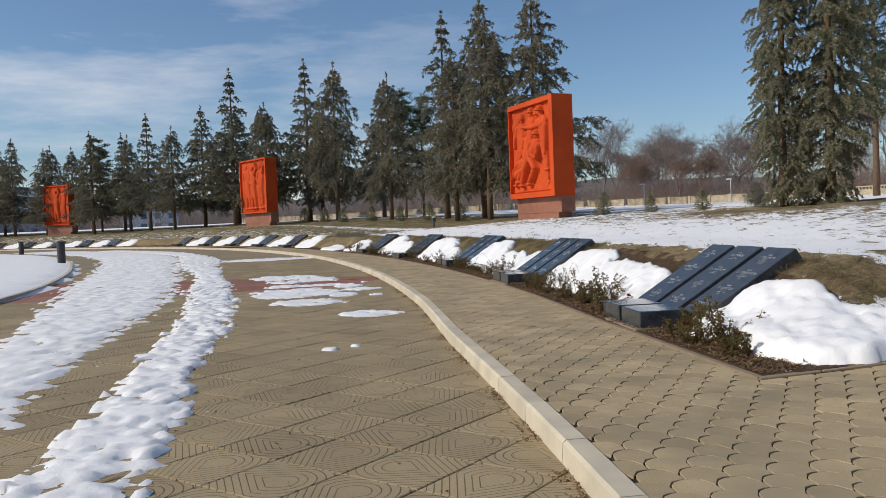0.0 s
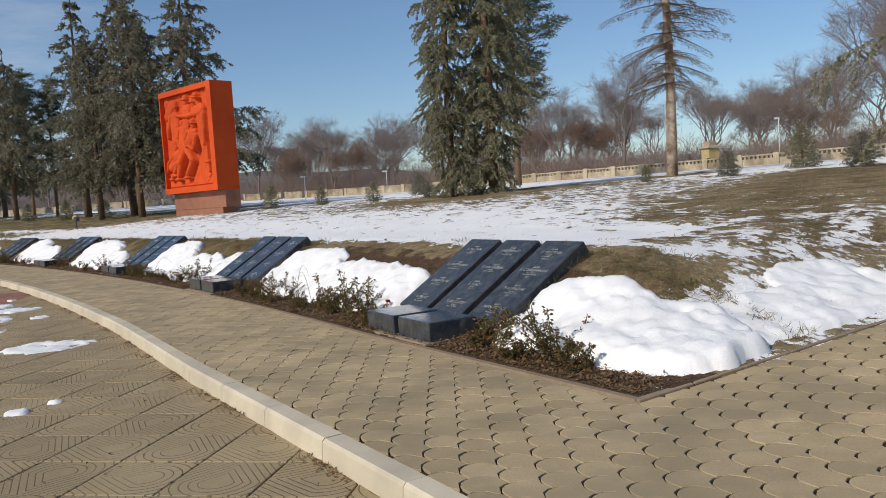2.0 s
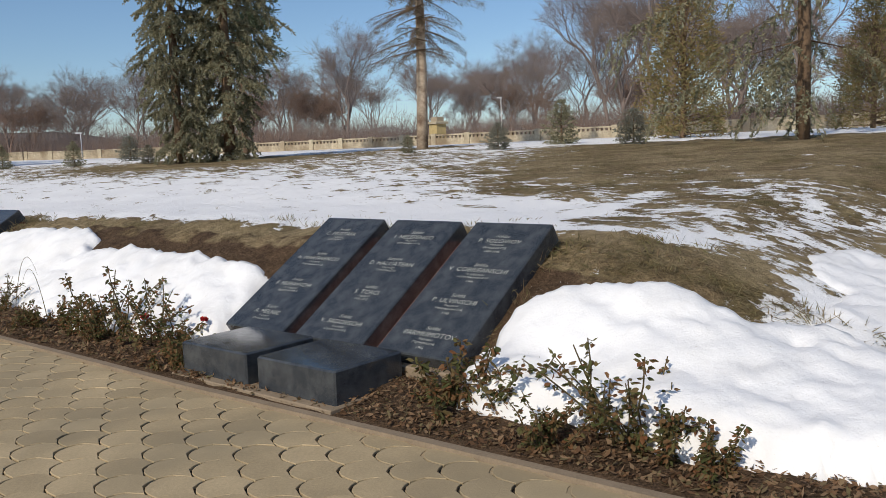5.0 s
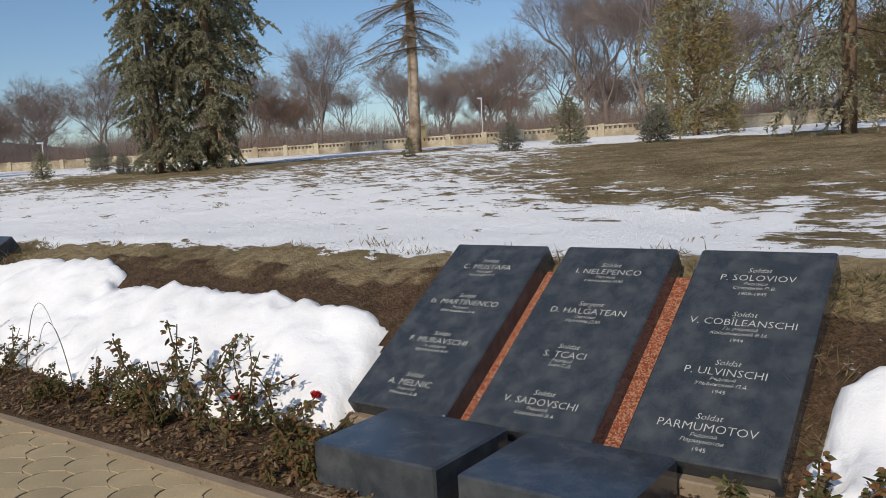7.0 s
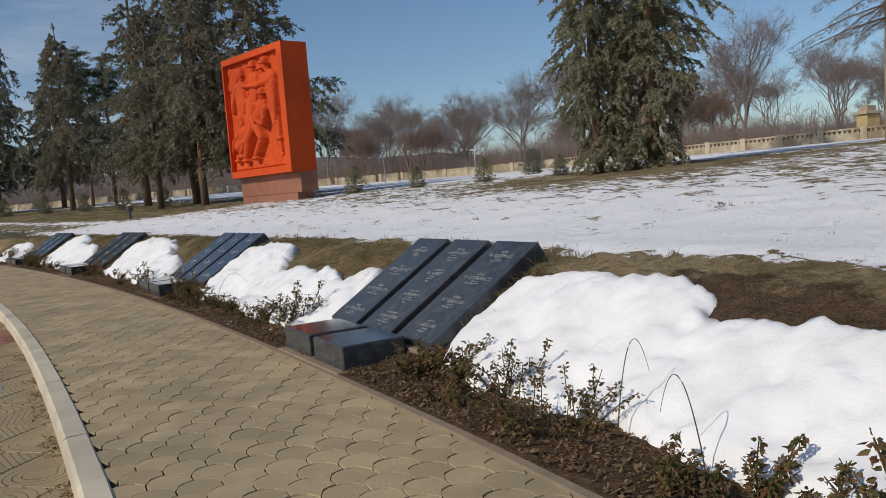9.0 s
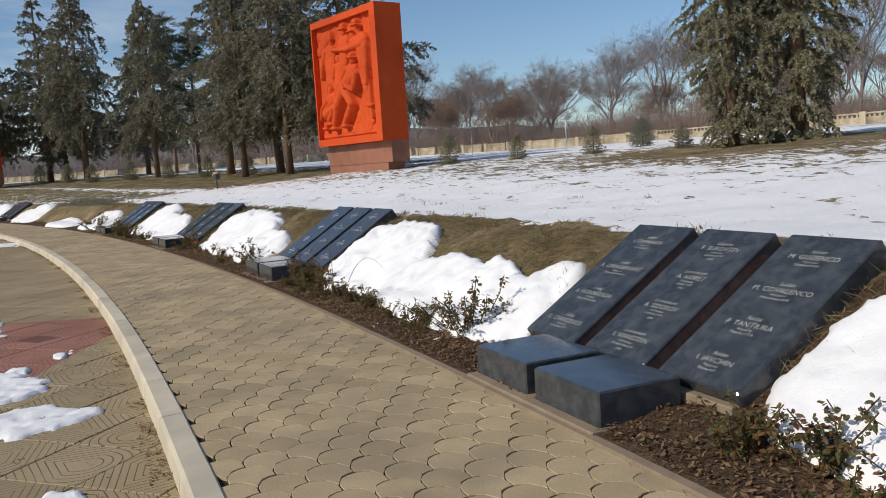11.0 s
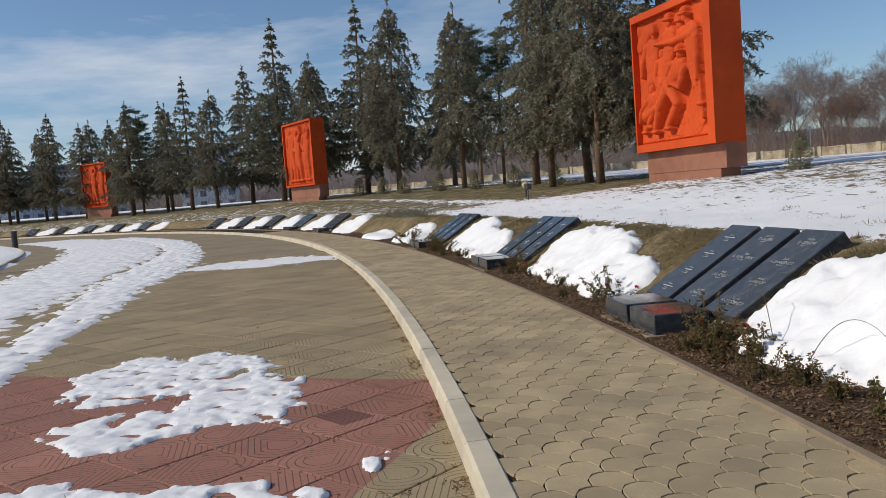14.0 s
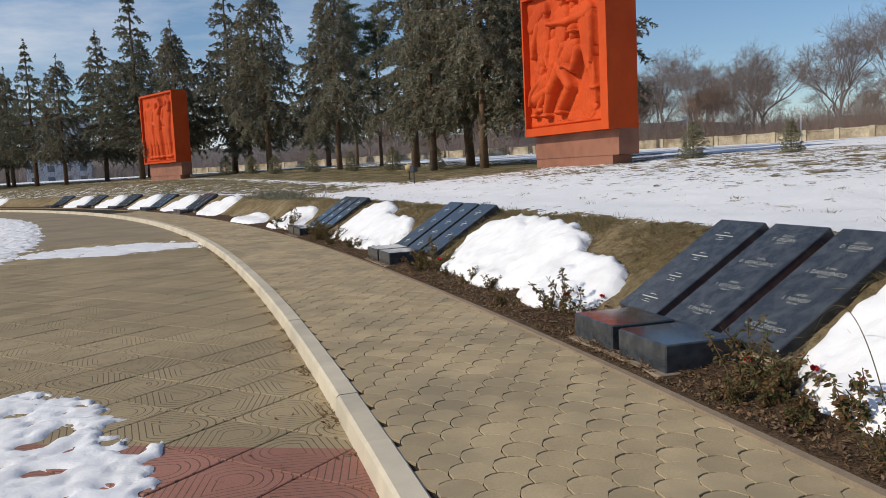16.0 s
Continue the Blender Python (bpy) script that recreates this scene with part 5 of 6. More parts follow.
LABEL = "trodden snow lying along a wheel track on the plaza"
lane(((7, 10.5, 11.17, 12.0, 13.5, 17.7), (-3.3, -3.3, -3.40, -3.54, -3.87, -5.0)), ((7, 10.72, 11.45, 12.0, 13.4, 17.4), (-2.5, -2.62, -2.71, -2.94, -3.12, -4.0)), "snow_track", 7.5, 17.6, 0.045, 0.35, 21.0, LABEL)
lane(((17.4, 20.4, 23.1, 25.7, 30.4, 45), (-4.95, -5.3, -6.0, -6.2, -5.4, -5.6)), ((17.4, 19.7, 23.2, 25.8, 34.8, 45), (-3.98, -4.5, -4.85, -4.45, -4.0, -4.2)), "snow_track", 17.5, 45, 0.08, 0.35, 22.0, LABEL)
lane(((9, 13.6, 15.3, 18.7), (-4.6, -6.08, -6.99, -8.45)), ((9, 11.27, 12.5, 13.8, 16.6, 19), (-3.6, -4.1, -4.42, -4.78, -5.3, -5.9)), "snow_track", 9, 18.7, 0.09, 0.30, 23.0, LABEL)
lane(((18.6, 24.8, 34, 50), (-8.4, -9.35, -9.6, -10.5)), ((18.6, 25, 34, 50), (-5.85, -6.6, -6.1, -6.4)), "snow_track", 18.6, 50, 0.12, 0.35, 24.0, LABEL)


def patch(ells, step, key, label="thin patch of trodden snow on the plaza paving"):
    a0 = min(e[0] - math.degrees(e[2] * 1.3 / RAD) for e in ells)
    a1 = max(e[0] + math.degrees(e[2] * 1.3 / RAD) for e in ells)
    d0, d1 = min(e[1] - e[3] * 1.3 for e in ells), max(e[1] + e[3] * 1.3 for e in ells)

    def field(d, a, x, y):
        f = max(1 - ((radians(a - ea) * RAD / ra) ** 2 + ((d - ed) / rd) ** 2) for ea, ed, ra, rd in ells)
        return f + 0.12 + 1.4 * fbm(x, y, 1.7, key) + 1.0 * fbm(x, y, 4.0, key) + 0.6 * fbm(x, y, 12, key)

    def top(d, a, x, y, f):
        return 0.016 * min(1.0, f * 5) ** 0.5 - 0.09 * dent(x, y, 4.5, key) - 0.05 * dent(x, y, 10, key) + 0.022 * fbm(x, y, 8, key)

    return snow_field("snow_patch", label, d0, d1, a0, a1, step, field, lambda d, a: PLAZA_Z, top)


patch([(15.3, -2.1, 0.6, 0.7), (16.3, -2.4, 1.2, 0.9), (15.9, -1.4, 0.4, 0.3)], 0.045, 31.0)
patch([(14.2, -1.05, 0.45, 0.5)], 0.05, 32.0)
patch([(15.74, -0.74, 0.16, 0.13)], 0.025, 38.0)
patch([(16.45, -0.95, 0.35, 0.40), (16.95, -1.15, 0.45, 0.30)], 0.03, 39.0)
patch([(12.64, -1.57, 0.10, 0.09), (12.71, -1.27, 0.06, 0.06)], 0.03, 33.0)
patch([(18.85, -2.65, 1.0, 0.85), (18.3, -1.75, 0.85, 0.5), (18.0, -2.5, 0.5, 0.55)], 0.03, 34.0)
patch([(17.25, -1.75, 0.30, 0.5), (17.2, -1.2, 0.22, 0.25), (17.3, -2.6, 0.4, 0.5)], 0.025, 35.0)
patch([(17.43, -0.70, 0.14, 0.05), (17.48, -0.60, 0.08, 0.04)], 0.014, 36.0)
patch([(25.6, -2.2, 1.5, 2.0)], 0.07, 37.0)


def island():
    """Raised round bed in the plaza, under snow, with a kerb."""
    def edge(a):
        return float(np.interp(a, (10, 16.4, 18.8, 26.3, 32.4, 45, 57, 90), (-8.6, -8.5, -8.8, -10.5, -11.5, -12.3, -12.0, -12.5))) - 0.4

    g = Geo()
    n = 160
    for j in range(n + 1):
        a = 16 + 60 * j / n
        e = edge(a)
        for q, z in ((0, -0.02), (0, 0.10), (-0.12, 0.10), (-0.12, -0.02)):
            g.v.append((*at(e + q, a), PLAZA_Z + z))
    for j in range(n):
        for k in range(3):
            i = j * 4 + k
            g.f.append((i, i + 1, i + 5, i + 4))
    lone("island_kerb", g, M["curb"], "low pale kerb round the snowy island", "kerb", "structure")

    def field(d, a, x, y):
        return (edge(a) - 0.14 - d) / 1.5 + 0.03

    def top(d, a, x, y, f):
        return 0.10 + 0.05 * min(1, f) + 0.02 * fbm(x, y, 1.5, 2)

    snow_field("snow_field", "smooth snow covering the island in the plaza", -40, -8.4, 16, 76, 0.5, field, lambda d, a: PLAZA_Z, top)


island()


# ---------- planting ----------
def rose_bush(seed, h, leaves, blooms):
    r = random.Random(seed)
    st, lf, pt = Geo(), Geo(), Geo()
    for k in range(9 + int(6 * h)):
        p = Vector((r.gauss(0, 0.08), r.gauss(0, 0.08), -0.05))
        way = Vector((r.gauss(0, 0.35), r.gauss(0, 0.35), 1)).normalized()
        pts = [p]
        L = h * r.uniform(0.55, 1.1)
        for s in range(4):
            way = (way + Vector((r.gauss(0, 0.18), r.gauss(0, 0.18), 0))).normalized()
            p = p + way * L / 4
            pts.append(p)
        st.tube(pts, [0.006, 0.005, 0.0045, 0.004, 0.003], 4)
        for q in range(leaves):
            s = r.uniform(0.2, 1.0) * 3.999
            c = pts[int(s)].lerp(pts[int(s) + 1], s % 1)
            for w in range(3):
                v = Vector((r.gauss(0, 1), r.gauss(0, 1), r.gauss(-0.2, 0.6))).normalized() * r.uniform(0.02, 0.045)
                lf.leaf(c + v * 0.4, v, 0.008 + 0.005 * r.random(), v.cross(Vector((r.gauss(0, 1), r.gauss(0, 1), 1))).normalized())
        if k < blooms:
            c = pts[-1]
            for w in range(16):
                v = Vector((r.gauss(0, 0.7), r.gauss(0, 0.7), r.uniform(0.2, 1))).normalized() * 0.035
                pt.blade(c, v, 0.016, v.cross(Vector((r.gauss(0, 1), r.gauss(0, 1), 0.3))).normalized())
    return st.mesh("stems", M["stem"]), lf.mesh("leaves", M["leaf"]), pt.mesh("blooms", M["petal"]) if blooms else None


ROSES = [rose_bush(81, 0.55, 16, 0), rose_bush(82, 0.42, 22, 0), rose_bush(83, 0.5, 14, 2), rose_bush(84, 0.32, 26, 0)]


def plant_rose(d, a, k, s=1.0, turn=0.0):
    bloom = ROSES[k][2]
    t = thing("rose_bush", "winter rose bush with withered leaves and dark red blooms" if bloom else "winter rose bush with thin stems and withered leaves in the bed", "rose bush", "rose bushes along the bed", "", stand(d, a, 0, turn, s))
    part("cane", ROSES[k][0], None, t)
    part("foliage", ROSES[k][1], None, t)
    if bloom:
        part("bloom", bloom, None, t, "dark red rose bloom")


rp = random.Random(9)
for d, a, k, s in ((2.25, 11.98, 1, 1.0), (2.2, 12.12, 3, 1.2), (2.2, 11.72, 0, 1.0), (2.15, 11.62, 1, 0.9), (2.2, 13.05, 3, 0.9), (2.2, 13.25, 2, 1.1), (2.2, 13.42, 0, 1.1), (2.25, 13.6, 1, 0.9), (2.2, 13.8, 3, 0.9), (2.3, 14.9, 1, 1.0), (2.2, 15.05, 1, 0.9), (2.3, 14.65, 0, 0.8), (2.2, 14.3, 0, 0.7),
                   (2.3, 16.35, 0, 1.0), (2.2, 16.6, 1, 0.7), (2.2, 18.05, 1, 1.0), (2.25, 17.85, 3, 1.0), (2.2, 17.5, 3, 0.8), (2.2, 18.15, 2, 1.0), (2.2, 17.1, 3, 0.8), (2.25, 19.3, 2, 1.0), (2.2, 21.2, 1, 1.0), (2.3, 21.05, 2, 1.1), (2.2, 24.1, 1, 1.1), (2.2, 23.9, 0, 1.1), (2.2, 24.4, 1, 1.0), (2.2, 25.7, 0, 1.2), (2.3, 26.3, 1, 1.1)):
    plant_rose(d, a, k, s, rp.uniform(0, 360))


for k in range(46):
    a = 11.4 + 14.5 * (k + rp.random()) / 46
    if min(abs(a - c) for c in SETS) < 0.33:
        continue
    plant_rose(rp.uniform(1.98, 2.4), a, rp.choice((1, 3, 3, 0)), rp.uniform(0.45, 0.8), rp.uniform(0, 360))


def litter():
    r = random.Random(91)
    g = Geo()
    for _ in range(42000):
        a = 11.2 + 15 * r.random() ** 1.25
        d = 1.84 + 0.75 * r.random() ** 1.3
        p = Vector((*at(d, a), lie(d, a) + 0.010))
        v = Vector((r.gauss(0, 1), r.gauss(0, 1), r.gauss(0.15, 0.35))).normalized() * r.uniform(0.015, 0.05)
        g.blade(p, v, 0.004 + 0.008 * r.random(), v.cross(Vector((r.gauss(0, 0.5), r.gauss(0, 0.5), 1))).normalized())
    lone("leaf_litter", g, M["litter"], "brown dead leaves and twigs littering the bed", "leaf litter", "stuff")


litter()


def grass():
    r = random.Random(92)
    g = Geo()
    for _ in range(9000):
        a = 11.2 + 16 * r.random() ** 1.2
        d = 2.7 + 1.05 * r.random() ** 0.7
        if d < 3.95 and 12.9 < a < 15.0:
            continue
        x, y = at(d, a)
        if noise.noise(Vector((x * 0.9, y * 0.9, 7))) < -0.05 + (0.25 if d < 3.3 else 0):
            continue
        p = Vector((x, y, lie(d, a) - 0.01))
        for _ in range(4):
            v = Vector((r.gauss(-0.25, 0.6), r.gauss(0, 0.6), r.uniform(0.3, 1.0))).normalized() * r.uniform(0.05, 0.14)
            g.blade(p + Vector((r.gauss(0, 0.03), r.gauss(0, 0.03), 0)), v, 0.003, v.cross(Vector((r.gauss(0, 1), r.gauss(0, 1), 0.1))).normalized())
    # crisp tufts standing out of the snow along the top of the bank
    for _ in range(80):
        a = 11.25 + 17 * r.random()
        d = 3.55 + 0.5 * r.random() if r.random() < 0.75 else 4.0 + 4 * r.random() ** 1.5
        x, y = at(d, a)
        p, wide = Vector((x, y, lie(d, a) - 0.01)), r.uniform(0.03, 0.10)
        for _ in range(int(240 * wide) + 8):
            v = Vector((r.gauss(0, 0.55), r.gauss(0, 0.55), r.uniform(0.4, 1.0))).normalized() * r.uniform(0.04, 0.10)
            g.blade(p + Vector((r.gauss(0, wide), r.gauss(0, wide), 0)), v, 0.0035, v.cross(Vector((r.gauss(0, 1), r.gauss(0, 1), 0.1))).normalized())
    for _ in range(500):
        a, d = 11.3 + 20 * r.random(), 4.0 + 9 * r.random() ** 1.4
        x, y = at(d, a)
        if noise.noise(Vector((x * 0.7, y * 0.7, 17))) < 0.12:
            continue
        p = Vector((x, y, lie(d, a) - 0.01))
        for _ in range(4):
            v = Vector((r.gauss(0, 0.6), r.gauss(0, 0.6), r.uniform(0.3, 1.0))).normalized() * r.uniform(0.03, 0.07)
            g.blade(p + Vector((r.gauss(0, 0.05), r.gauss(0, 0.05), 0)), v, 0.004, v.cross(Vector((r.gauss(0, 1), r.gauss(0, 1), 0.1))).normalized())
    # matted dead grass lying down the bank
    for _ in range(30000):
        a = 11.3 + 15.5 * r.random()
        if 12.3 < a < 15.1:
            continue
        d = 2.75 + 1.05 * r.random() ** 0.8
        x, y = at(d, a)
        if noise.noise(Vector((x * 1.4, y * 1.4, 27))) < -0.18:
            continue
        p = Vector((x, y, lie(d, a) + 0.004))
        for _ in range(3):
            v = Vector((r.gauss(-0.8, 0.6), r.gauss(-0.15, 0.6), r.uniform(-0.45, 0.25))).normalized() * r.uniform(0.05, 0.13)
            g.blade(p + Vector((r.gauss(0, 0.03), r.gauss(0, 0.03), 0)), v, 0.0028, v.cross(Vector((r.gauss(0, 0.4), r.gauss(0, 0.4), 1))).normalized())
    lone("dry_grass", g, M["straw"], "tufts of dry straw-coloured grass on the bank", "grass", "stuff")


grass()


def shrub_bed():
    """Low dark bare shrubs in the opening between the slab groups."""
    r = random.Random(93)
    for d, a in ((3.6, 27.6), (3.8, 28.3), (3.5, 29.0), (3.9, 29.6)):
        g = Geo()
        for _ in range(260):
            p = Vector((r.gauss(0, 0.6), r.gauss(0, 0.35), 0))
            v = Vector((r.gauss(0, 0.8), r.gauss(0, 0.8), r.uniform(0.15, 0.8))).normalized() * r.uniform(0.15, 0.42)
            g.blade(p, v, 0.012, v.cross(Vector((r.gauss(0, 1), r.gauss(0, 1), 1))).normalized())
        t = thing("low_shrub", "low dark leafless shrub in the bed", "shrub", "low shrubs in the bed", "", stand(d, a))
        part("twigs", g, M["needle_dark"], t)


shrub_bed()


def kerb_crumbs():
    """Dead leaves and dirt caught along the foot of the kerb and over the plaza."""
    r = random.Random(95)
    g = Geo()
    for _ in range(5200):
        a = 9.0 + 18 * r.random()
        if r.random() < 0.75:
            if noise.noise(Vector((a * 4, 0, 2))) < 0.0:
                continue
            d = -0.175 - 0.10 * r.random() ** 2
        else:
            d = -0.2 - 4.0 * r.random()
        p = Vector((*at(d, a), PLAZA_Z + 0.006))
        for _ in range(2):
            v = Vector((r.gauss(0, 1), r.gauss(0, 1), r.gauss(0.15, 0.3))).normalized() * r.uniform(0.012, 0.04)
            g.blade(p, v, 0.003 + 0.006 * r.random(), v.cross(Vector((r.gauss(0, 0.5), r.gauss(0, 0.5), 1))).normalized())
    lone("kerb_litter", g, M["litter"], "dead leaves and dirt caught along the kerb", "leaf litter", "stuff")


kerb_crumbs()


def arching_cane(d, a, reach, h, turn):
    """A long bare rose shoot bent over in an arc."""
    t = thing("rose_cane", "long bare rose shoot arching over the snow", "rose cane", "arching rose shoots", "", stand(d, a, 0, turn))
    g = Geo()
    g.tube([Vector((reach * s, 0.1 * s, h * (1 - (2 * s * 0.8 - 1) ** 2))) + Vector((0, 0, -0.03 if s == 0 else 0)) for s in [k / 18 for k in range(19)]], [0.0035 - 0.0022 * k / 18 for k in range(19)], 5)
    part("shoot", g, M["stem"], t)


for d, a, reach, h, turn in ((2.3, 17.75, 0.75, 0.55, 160), (2.3, 17.6, 0.6, 0.40, 20), (2.25, 14.2, 0.2, 0.5, 60), (2.25, 13.95, 0.15, 0.45, 200)):
    arching_cane(d, a, reach, h, turn)


# ---------- edging, kerb and paving ----------
def edging():
    t = thing("bed_edging", "thin worn concrete edging along the flower bed", "edging", "", "structure")
    g = sheet(1.64, 1.743, 11.15, 60, 1, 400, lambda d, a: -0.006)
    part("edge_joint", g, M["paver_far"], t, "mortar filling along the edging")
    g = sheet(1.745, 1.80, 11.15, 60, 1, 400, lambda d, a: 0.019)
    part("edge_top", g, M["cement"], t)
    g = Geo()
    for j in range(401):
        a = 11.15 + 48.85 * j / 400
        g.v += [(*at(1.745, a), -0.03), (*at(1.745, a), 0.019)]
    for j in range(400):
        g.f.append((2 * j, 2 * j + 2, 2 * j + 3, 2 * j + 1))
    part("edge_face", g, M["cement"], t)
    g = Geo()
    for j in range(40):
        d = 1.75 + 0.5 * j
        x0, y0 = at(d, 11.15)
        m = Matrix.Translation((x0, y0, side_z(d))) @ Matrix.Rotation(radians(11.15), 4, "Z") @ Matrix.Rotation(-math.atan2(side_z(d + 0.5) - side_z(d), 0.5), 4, "Y")
        g.box(0.004, 0.496, -0.03, 0.03, -0.05, 0.018, m, 0.006)
    part("edge_side", g, M["cement"], t)


edging()


def kerb():
    t = thing("kerb", "pale concrete kerb stones along the curved footpath", "kerb", "", "structure")
    w = 1.0
    da = math.degrees(w / RAD)
    g = Geo()
    prof = [(-0.165, PLAZA_Z - 0.03), (-0.155, -0.012), (-0.135, 0.008), (-0.015, 0.010), (-0.004, 0.002), (-0.004, -0.1)]
    n = len(prof)
    for e in (-w / 2 + 0.003, w / 2 - 0.003):
        g.v += [(e, p[0], p[1]) for p in prof]
    g.f += [tuple(range(n)), tuple(range(2 * n - 1, n - 1, -1))] + [(i, n + i, n + (i + 1) % n, (i + 1) % n) for i in range(n)]
    me = g.mesh("kerb_stone", M["curb"])
    a = 4.0
    k = 0
    far = Geo()
    while a < 85:
        x, y = at(0, a)
        p, q = Vector(at(0, a - da / 2)), Vector(at(0, a + da / 2))
        x, y = (p + q) / 2
        m = Matrix.Translation((x, y, 0.004 * noise.noise(Vector((k * 0.9, 0, 0))))) @ Matrix.Rotation(math.atan2(p.y - q.y, p.x - q.x) + 0.002 * noise.noise(Vector((k * 1.7, 3, 0))), 4, "Z")
        if a < 45:
            o = part("kerb_stone", me, None, t)
            o.matrix_local = m
        else:
            far.add([m @ Vector(p) for p in g.v], g.f)
        a += da
        k += 1
    f = part("far_kerb", far, M["curb"], t)
    f["kind"] = "stuff"


kerb()


def scale_outline(w, p, h, gap):
    """Fish-scale paver: round head, straight sides, hollow foot; drawn in by half a joint all round."""
    top = lambda x: h * math.sqrt(max(0.0, 1 - (2 * x / w) ** 2))
    turns = [math.pi * i / 8 for i in range(9)]
    up = [(-w / 2 * math.cos(t), h * math.sin(t)) for t in turns]
    xs = [w / 2 * math.cos(t) for t in turns]
    dn = [(x, top(abs(x) - w / 2) - p) for x in xs]
    pts = up + dn
    n = len(pts)
    out = []
    for i in range(n):
        (x0, y0), (x, y), (x1, y1) = pts[i - 1], pts[i], pts[(i + 1) % n]
        a, b = Vector((y - y0, x0 - x)).normalized(), Vector((y1 - y, x - x1)).normalized()
        k = (a + b).normalized()
        k = k / max(0.45, k.dot(a))
        out.append((x + k.x * gap, y + k.y * gap))
    return out


PW, PP, PH = 0.225, 0.183, 0.112
OUT = scale_outline(PW, PP, PH, 0.004)


def scale_geo(g, m, dz):
    n = len(OUT)
    o = len(g.v)
    cx, cy = 0.0, sum(q[1] for q in OUT) / n
    for k, z in ((1.0, -0.018), (1.0, -0.002), (0.978, 0.0)):
        g.v += [m @ Vector((cx + (x - cx) * k, cy + (y - cy) * k, z + dz)) for x, y in OUT]
    g.f += [(o + i, o + (i + 1) % n, o + n + (i + 1) % n, o + n + i)[::-1] for i in range(n)]
    g.f += [(o + n + i, o + n + (i + 1) % n, o + 2 * n + (i + 1) % n, o + 2 * n + i)[::-1] for i in range(n)]
    # the cap, as strips across, since the foot is hollow
    h = n // 2
    for i in range(h - 1):
        g.f.append((o + 2 * n + i, o + 2 * n + n - 1 - i, o + 2 * n + n - 2 - i, o + 2 * n + i + 1))


def pavers():
    one = Geo()
    scale_geo(one, Matrix.Identity(4), 0.0)
    me = one.mesh("paver", M["paver"])
    r = random.Random(17)
    far, farside = Geo(), Geo()
    da = math.degrees(PP / RAD)
    count = 0
    row = 0
    a = 11.346 - 90 * da
    while a < 36:
        for c in range(11):
            d = 0.034 + PW * (c + (0.0 if row % 2 else 0.5))
            if d > 1.76:
                continue
            x, y = at(d, a)
            m = Matrix.Translation((x, y, r.uniform(-0.0025, 0.002))) @ Matrix.Rotation(radians(a), 4, "Z") @ Matrix.Rotation(r.uniform(-0.012, 0.012), 4, "X") @ Matrix.Rotation(r.uniform(-0.02, 0.02), 4, "Z")
            if 16.4 < a < 18.6 and count < 300:
                o = part("paver", me, None, walkway)
                o.matrix_local = m
                count += 1
            else:
                scale_geo(far, m, 0.0)
        a += da
        row += 1
    f = part("pavers", far, M["paver_far"], walkway)
    f["kind"] = "stuff"
    # side path, in the same courses
    row = 0
    a = 11.346 - 58 * da
    while a < 11.15:
        for c in range(34):
            d = 0.034 + PW * (c + 8 + (0.0 if row % 2 else 0.5))
            x, y = at(d, a)
            m = Matrix.Translation((x, y, side_z(d) + r.uniform(-0.0025, 0.002))) @ Matrix.Rotation(radians(a), 4, "Z") @ Matrix.Rotation(-0.07, 4, "Y")
            scale_geo(farside, m, 0.0)
        a += da
        row += 1
    f = part("pavers", farside, M["paver_far"], sidewalk)
    f["kind"] = "stuff"


pavers()


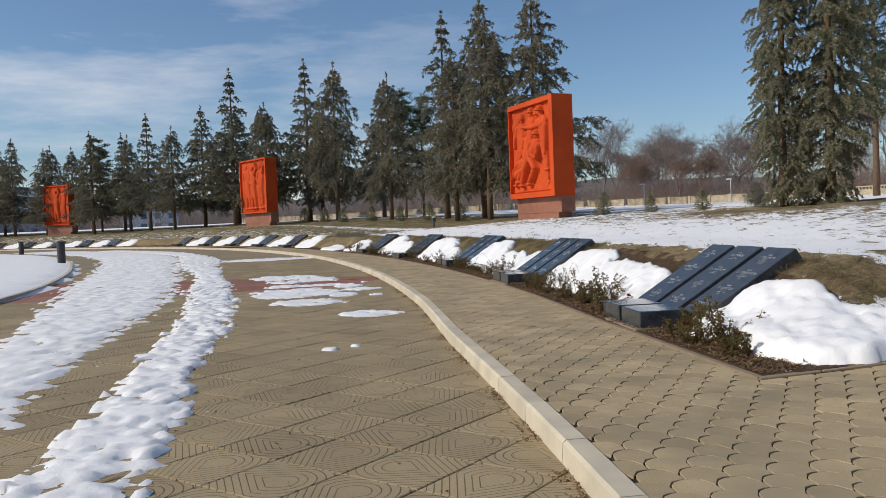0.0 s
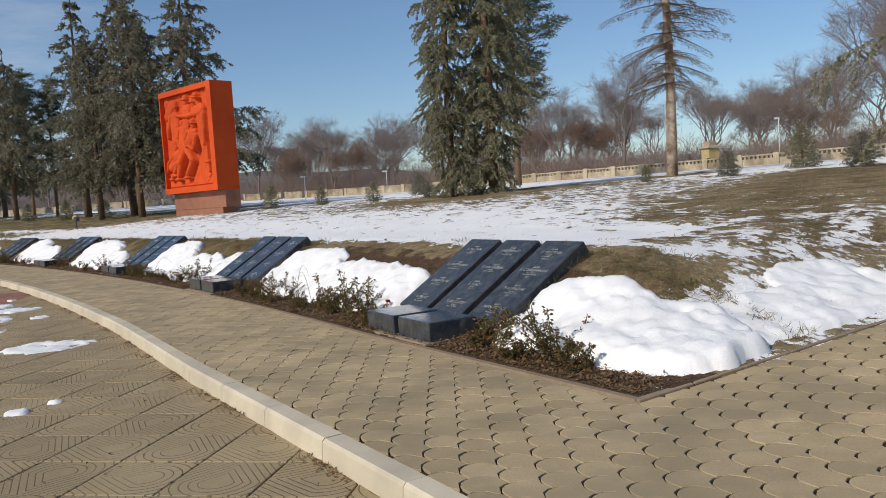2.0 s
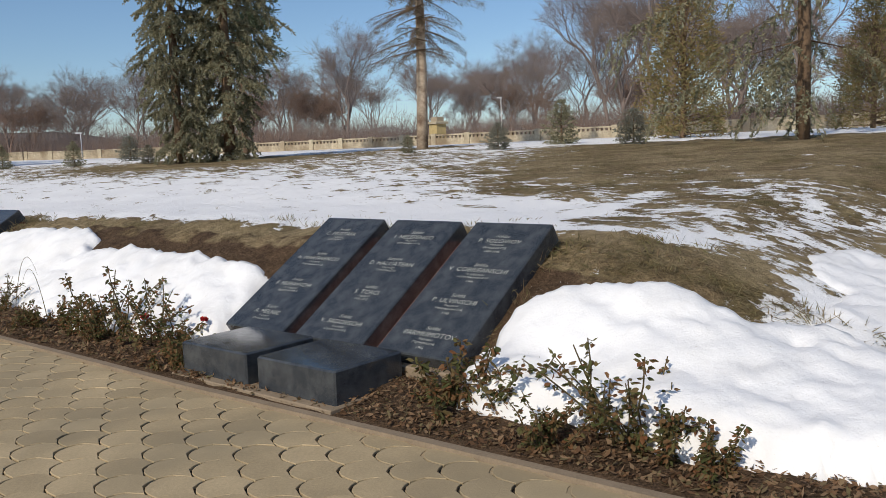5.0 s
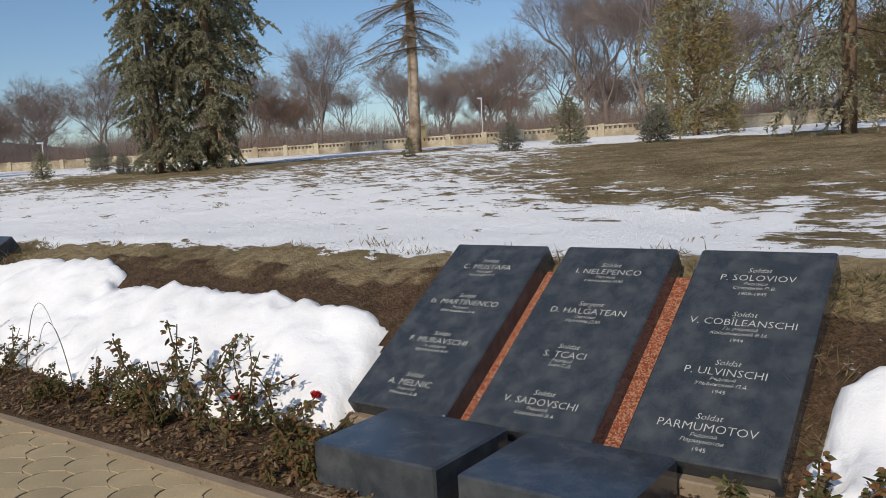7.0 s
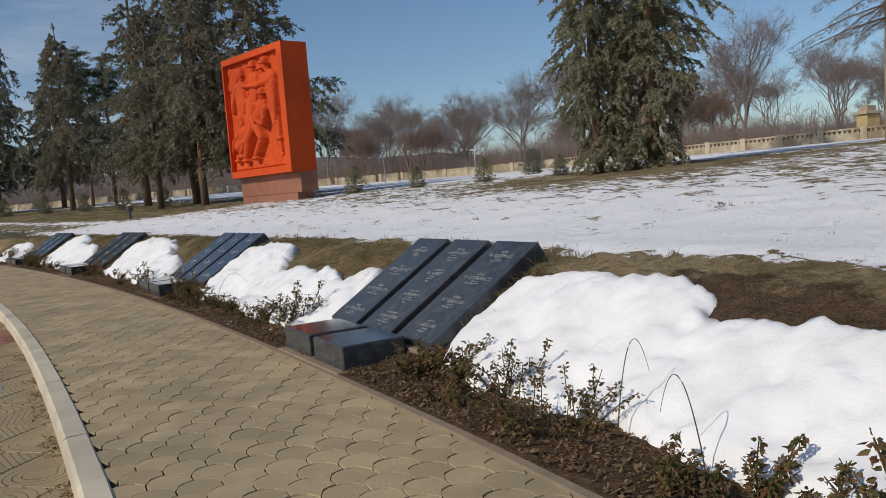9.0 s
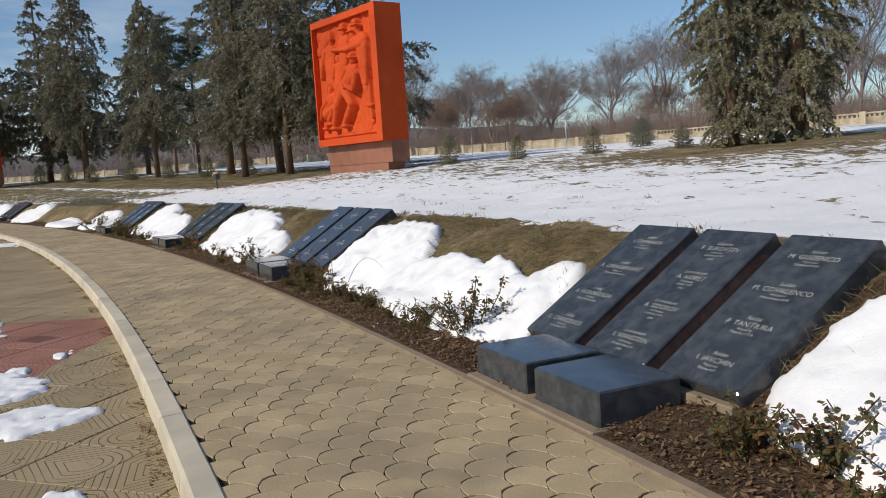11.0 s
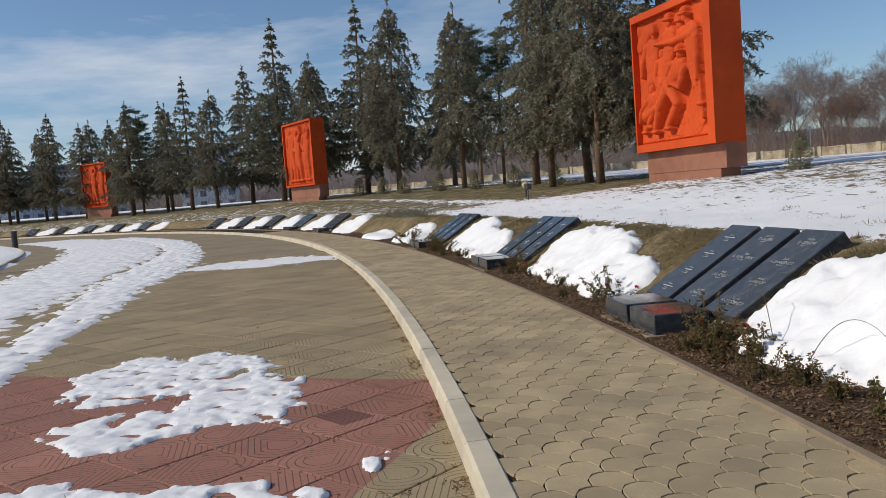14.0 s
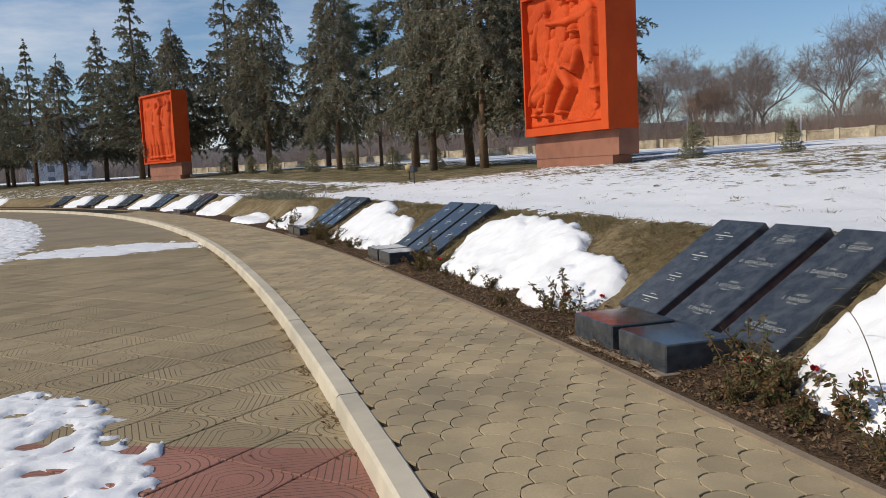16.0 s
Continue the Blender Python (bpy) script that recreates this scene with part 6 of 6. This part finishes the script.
def tiles():
    """Relief slabs of the plaza, laid square across the walk's direction."""
    S = 0.56
    r = random.Random(23)
    turn = radians(16 + 45)
    ux, uy = Vector((math.cos(turn), math.sin(turn), 0)), Vector((-math.sin(turn), math.cos(turn), 0))
    o = Vector((-1.2, 17.0, 0))
    rest, uvs = Geo(), []
    near = []
    i0 = 46
    b, e = 0.005, 0.011
    for i in range(-i0, i0):
        for j in range(-i0, i0):
            c = o + ux * (i + 0.5) * S + uy * (j + 0.5) * S
            d, a = rel(c.x, c.y)
            if not (-9.5 < d < 0.22 and 6 < a < 27):
                continue
            k = r.randrange(2) * 2 + ((i + j) % 2)
            near.append((c, k))
    q = [(-1, -1), (1, -1), (1, 1), (-1, 1)]
    fs = [(4, 5, 9, 8), (5, 6, 10, 9), (6, 7, 11, 10), (7, 4, 8, 11), (0, 1, 5, 4), (1, 2, 6, 5), (2, 3, 7, 6), (3, 0, 4, 7), (8, 9, 10, 11)]
    h = S / 2
    one = Geo()
    for s, zz in ((h - b, -0.016), (h - b, -0.004), (h - e, 0.0)):
        one.v += [Vector((x * s, y * s, zz)) for x, y in q]
    one.f = list(fs)
    me1 = one.mesh("paving_slab", M["tile"])
    me1.uv_layers.new(name="uv").data.foreach_set("uv", [t for f in fs for w in f for t in q[w % 4]])
    singles = 0
    for c, k in near:
        z = PLAZA_Z + r.uniform(-0.003, 0.002)
        d, a = rel(c.x, c.y)
        if -3.2 < d and 14.2 < a < 20.5 and singles < 300:
            o1 = part("paving_slab", me1, None, plaza)
            o1.matrix_local = Matrix.Translation((c.x, c.y, z)) @ Matrix.Rotation(turn - k * math.pi / 2, 4, "Z")
            singles += 1
            continue
        base = len(rest.v)
        for s, zz in ((h - b, -0.016), (h - b, -0.004), (h - e, 0.0)):
            rest.v += [c + ux * x * s + uy * y * s + Vector((0, 0, z + zz)) for x, y in q]
        cs, sn = ((1, 0), (0, 1), (-1, 0), (0, -1))[k]
        ex = [(x * cs - y * sn, x * sn + y * cs) for x, y in q]
        for f in fs:
            rest.f.append(tuple(base + t for t in f))
            uvs += [ex[t % 4] for t in f]
    me = rest.mesh("paving_slabs", M["tile"])
    me.uv_layers.new(name="uv").data.foreach_set("uv", [t for p in uvs for t in p])
    ob = part("paving_slabs", me, None, plaza, "tan relief paving slabs with a red band")
    ob["kind"] = "stuff"


tiles()
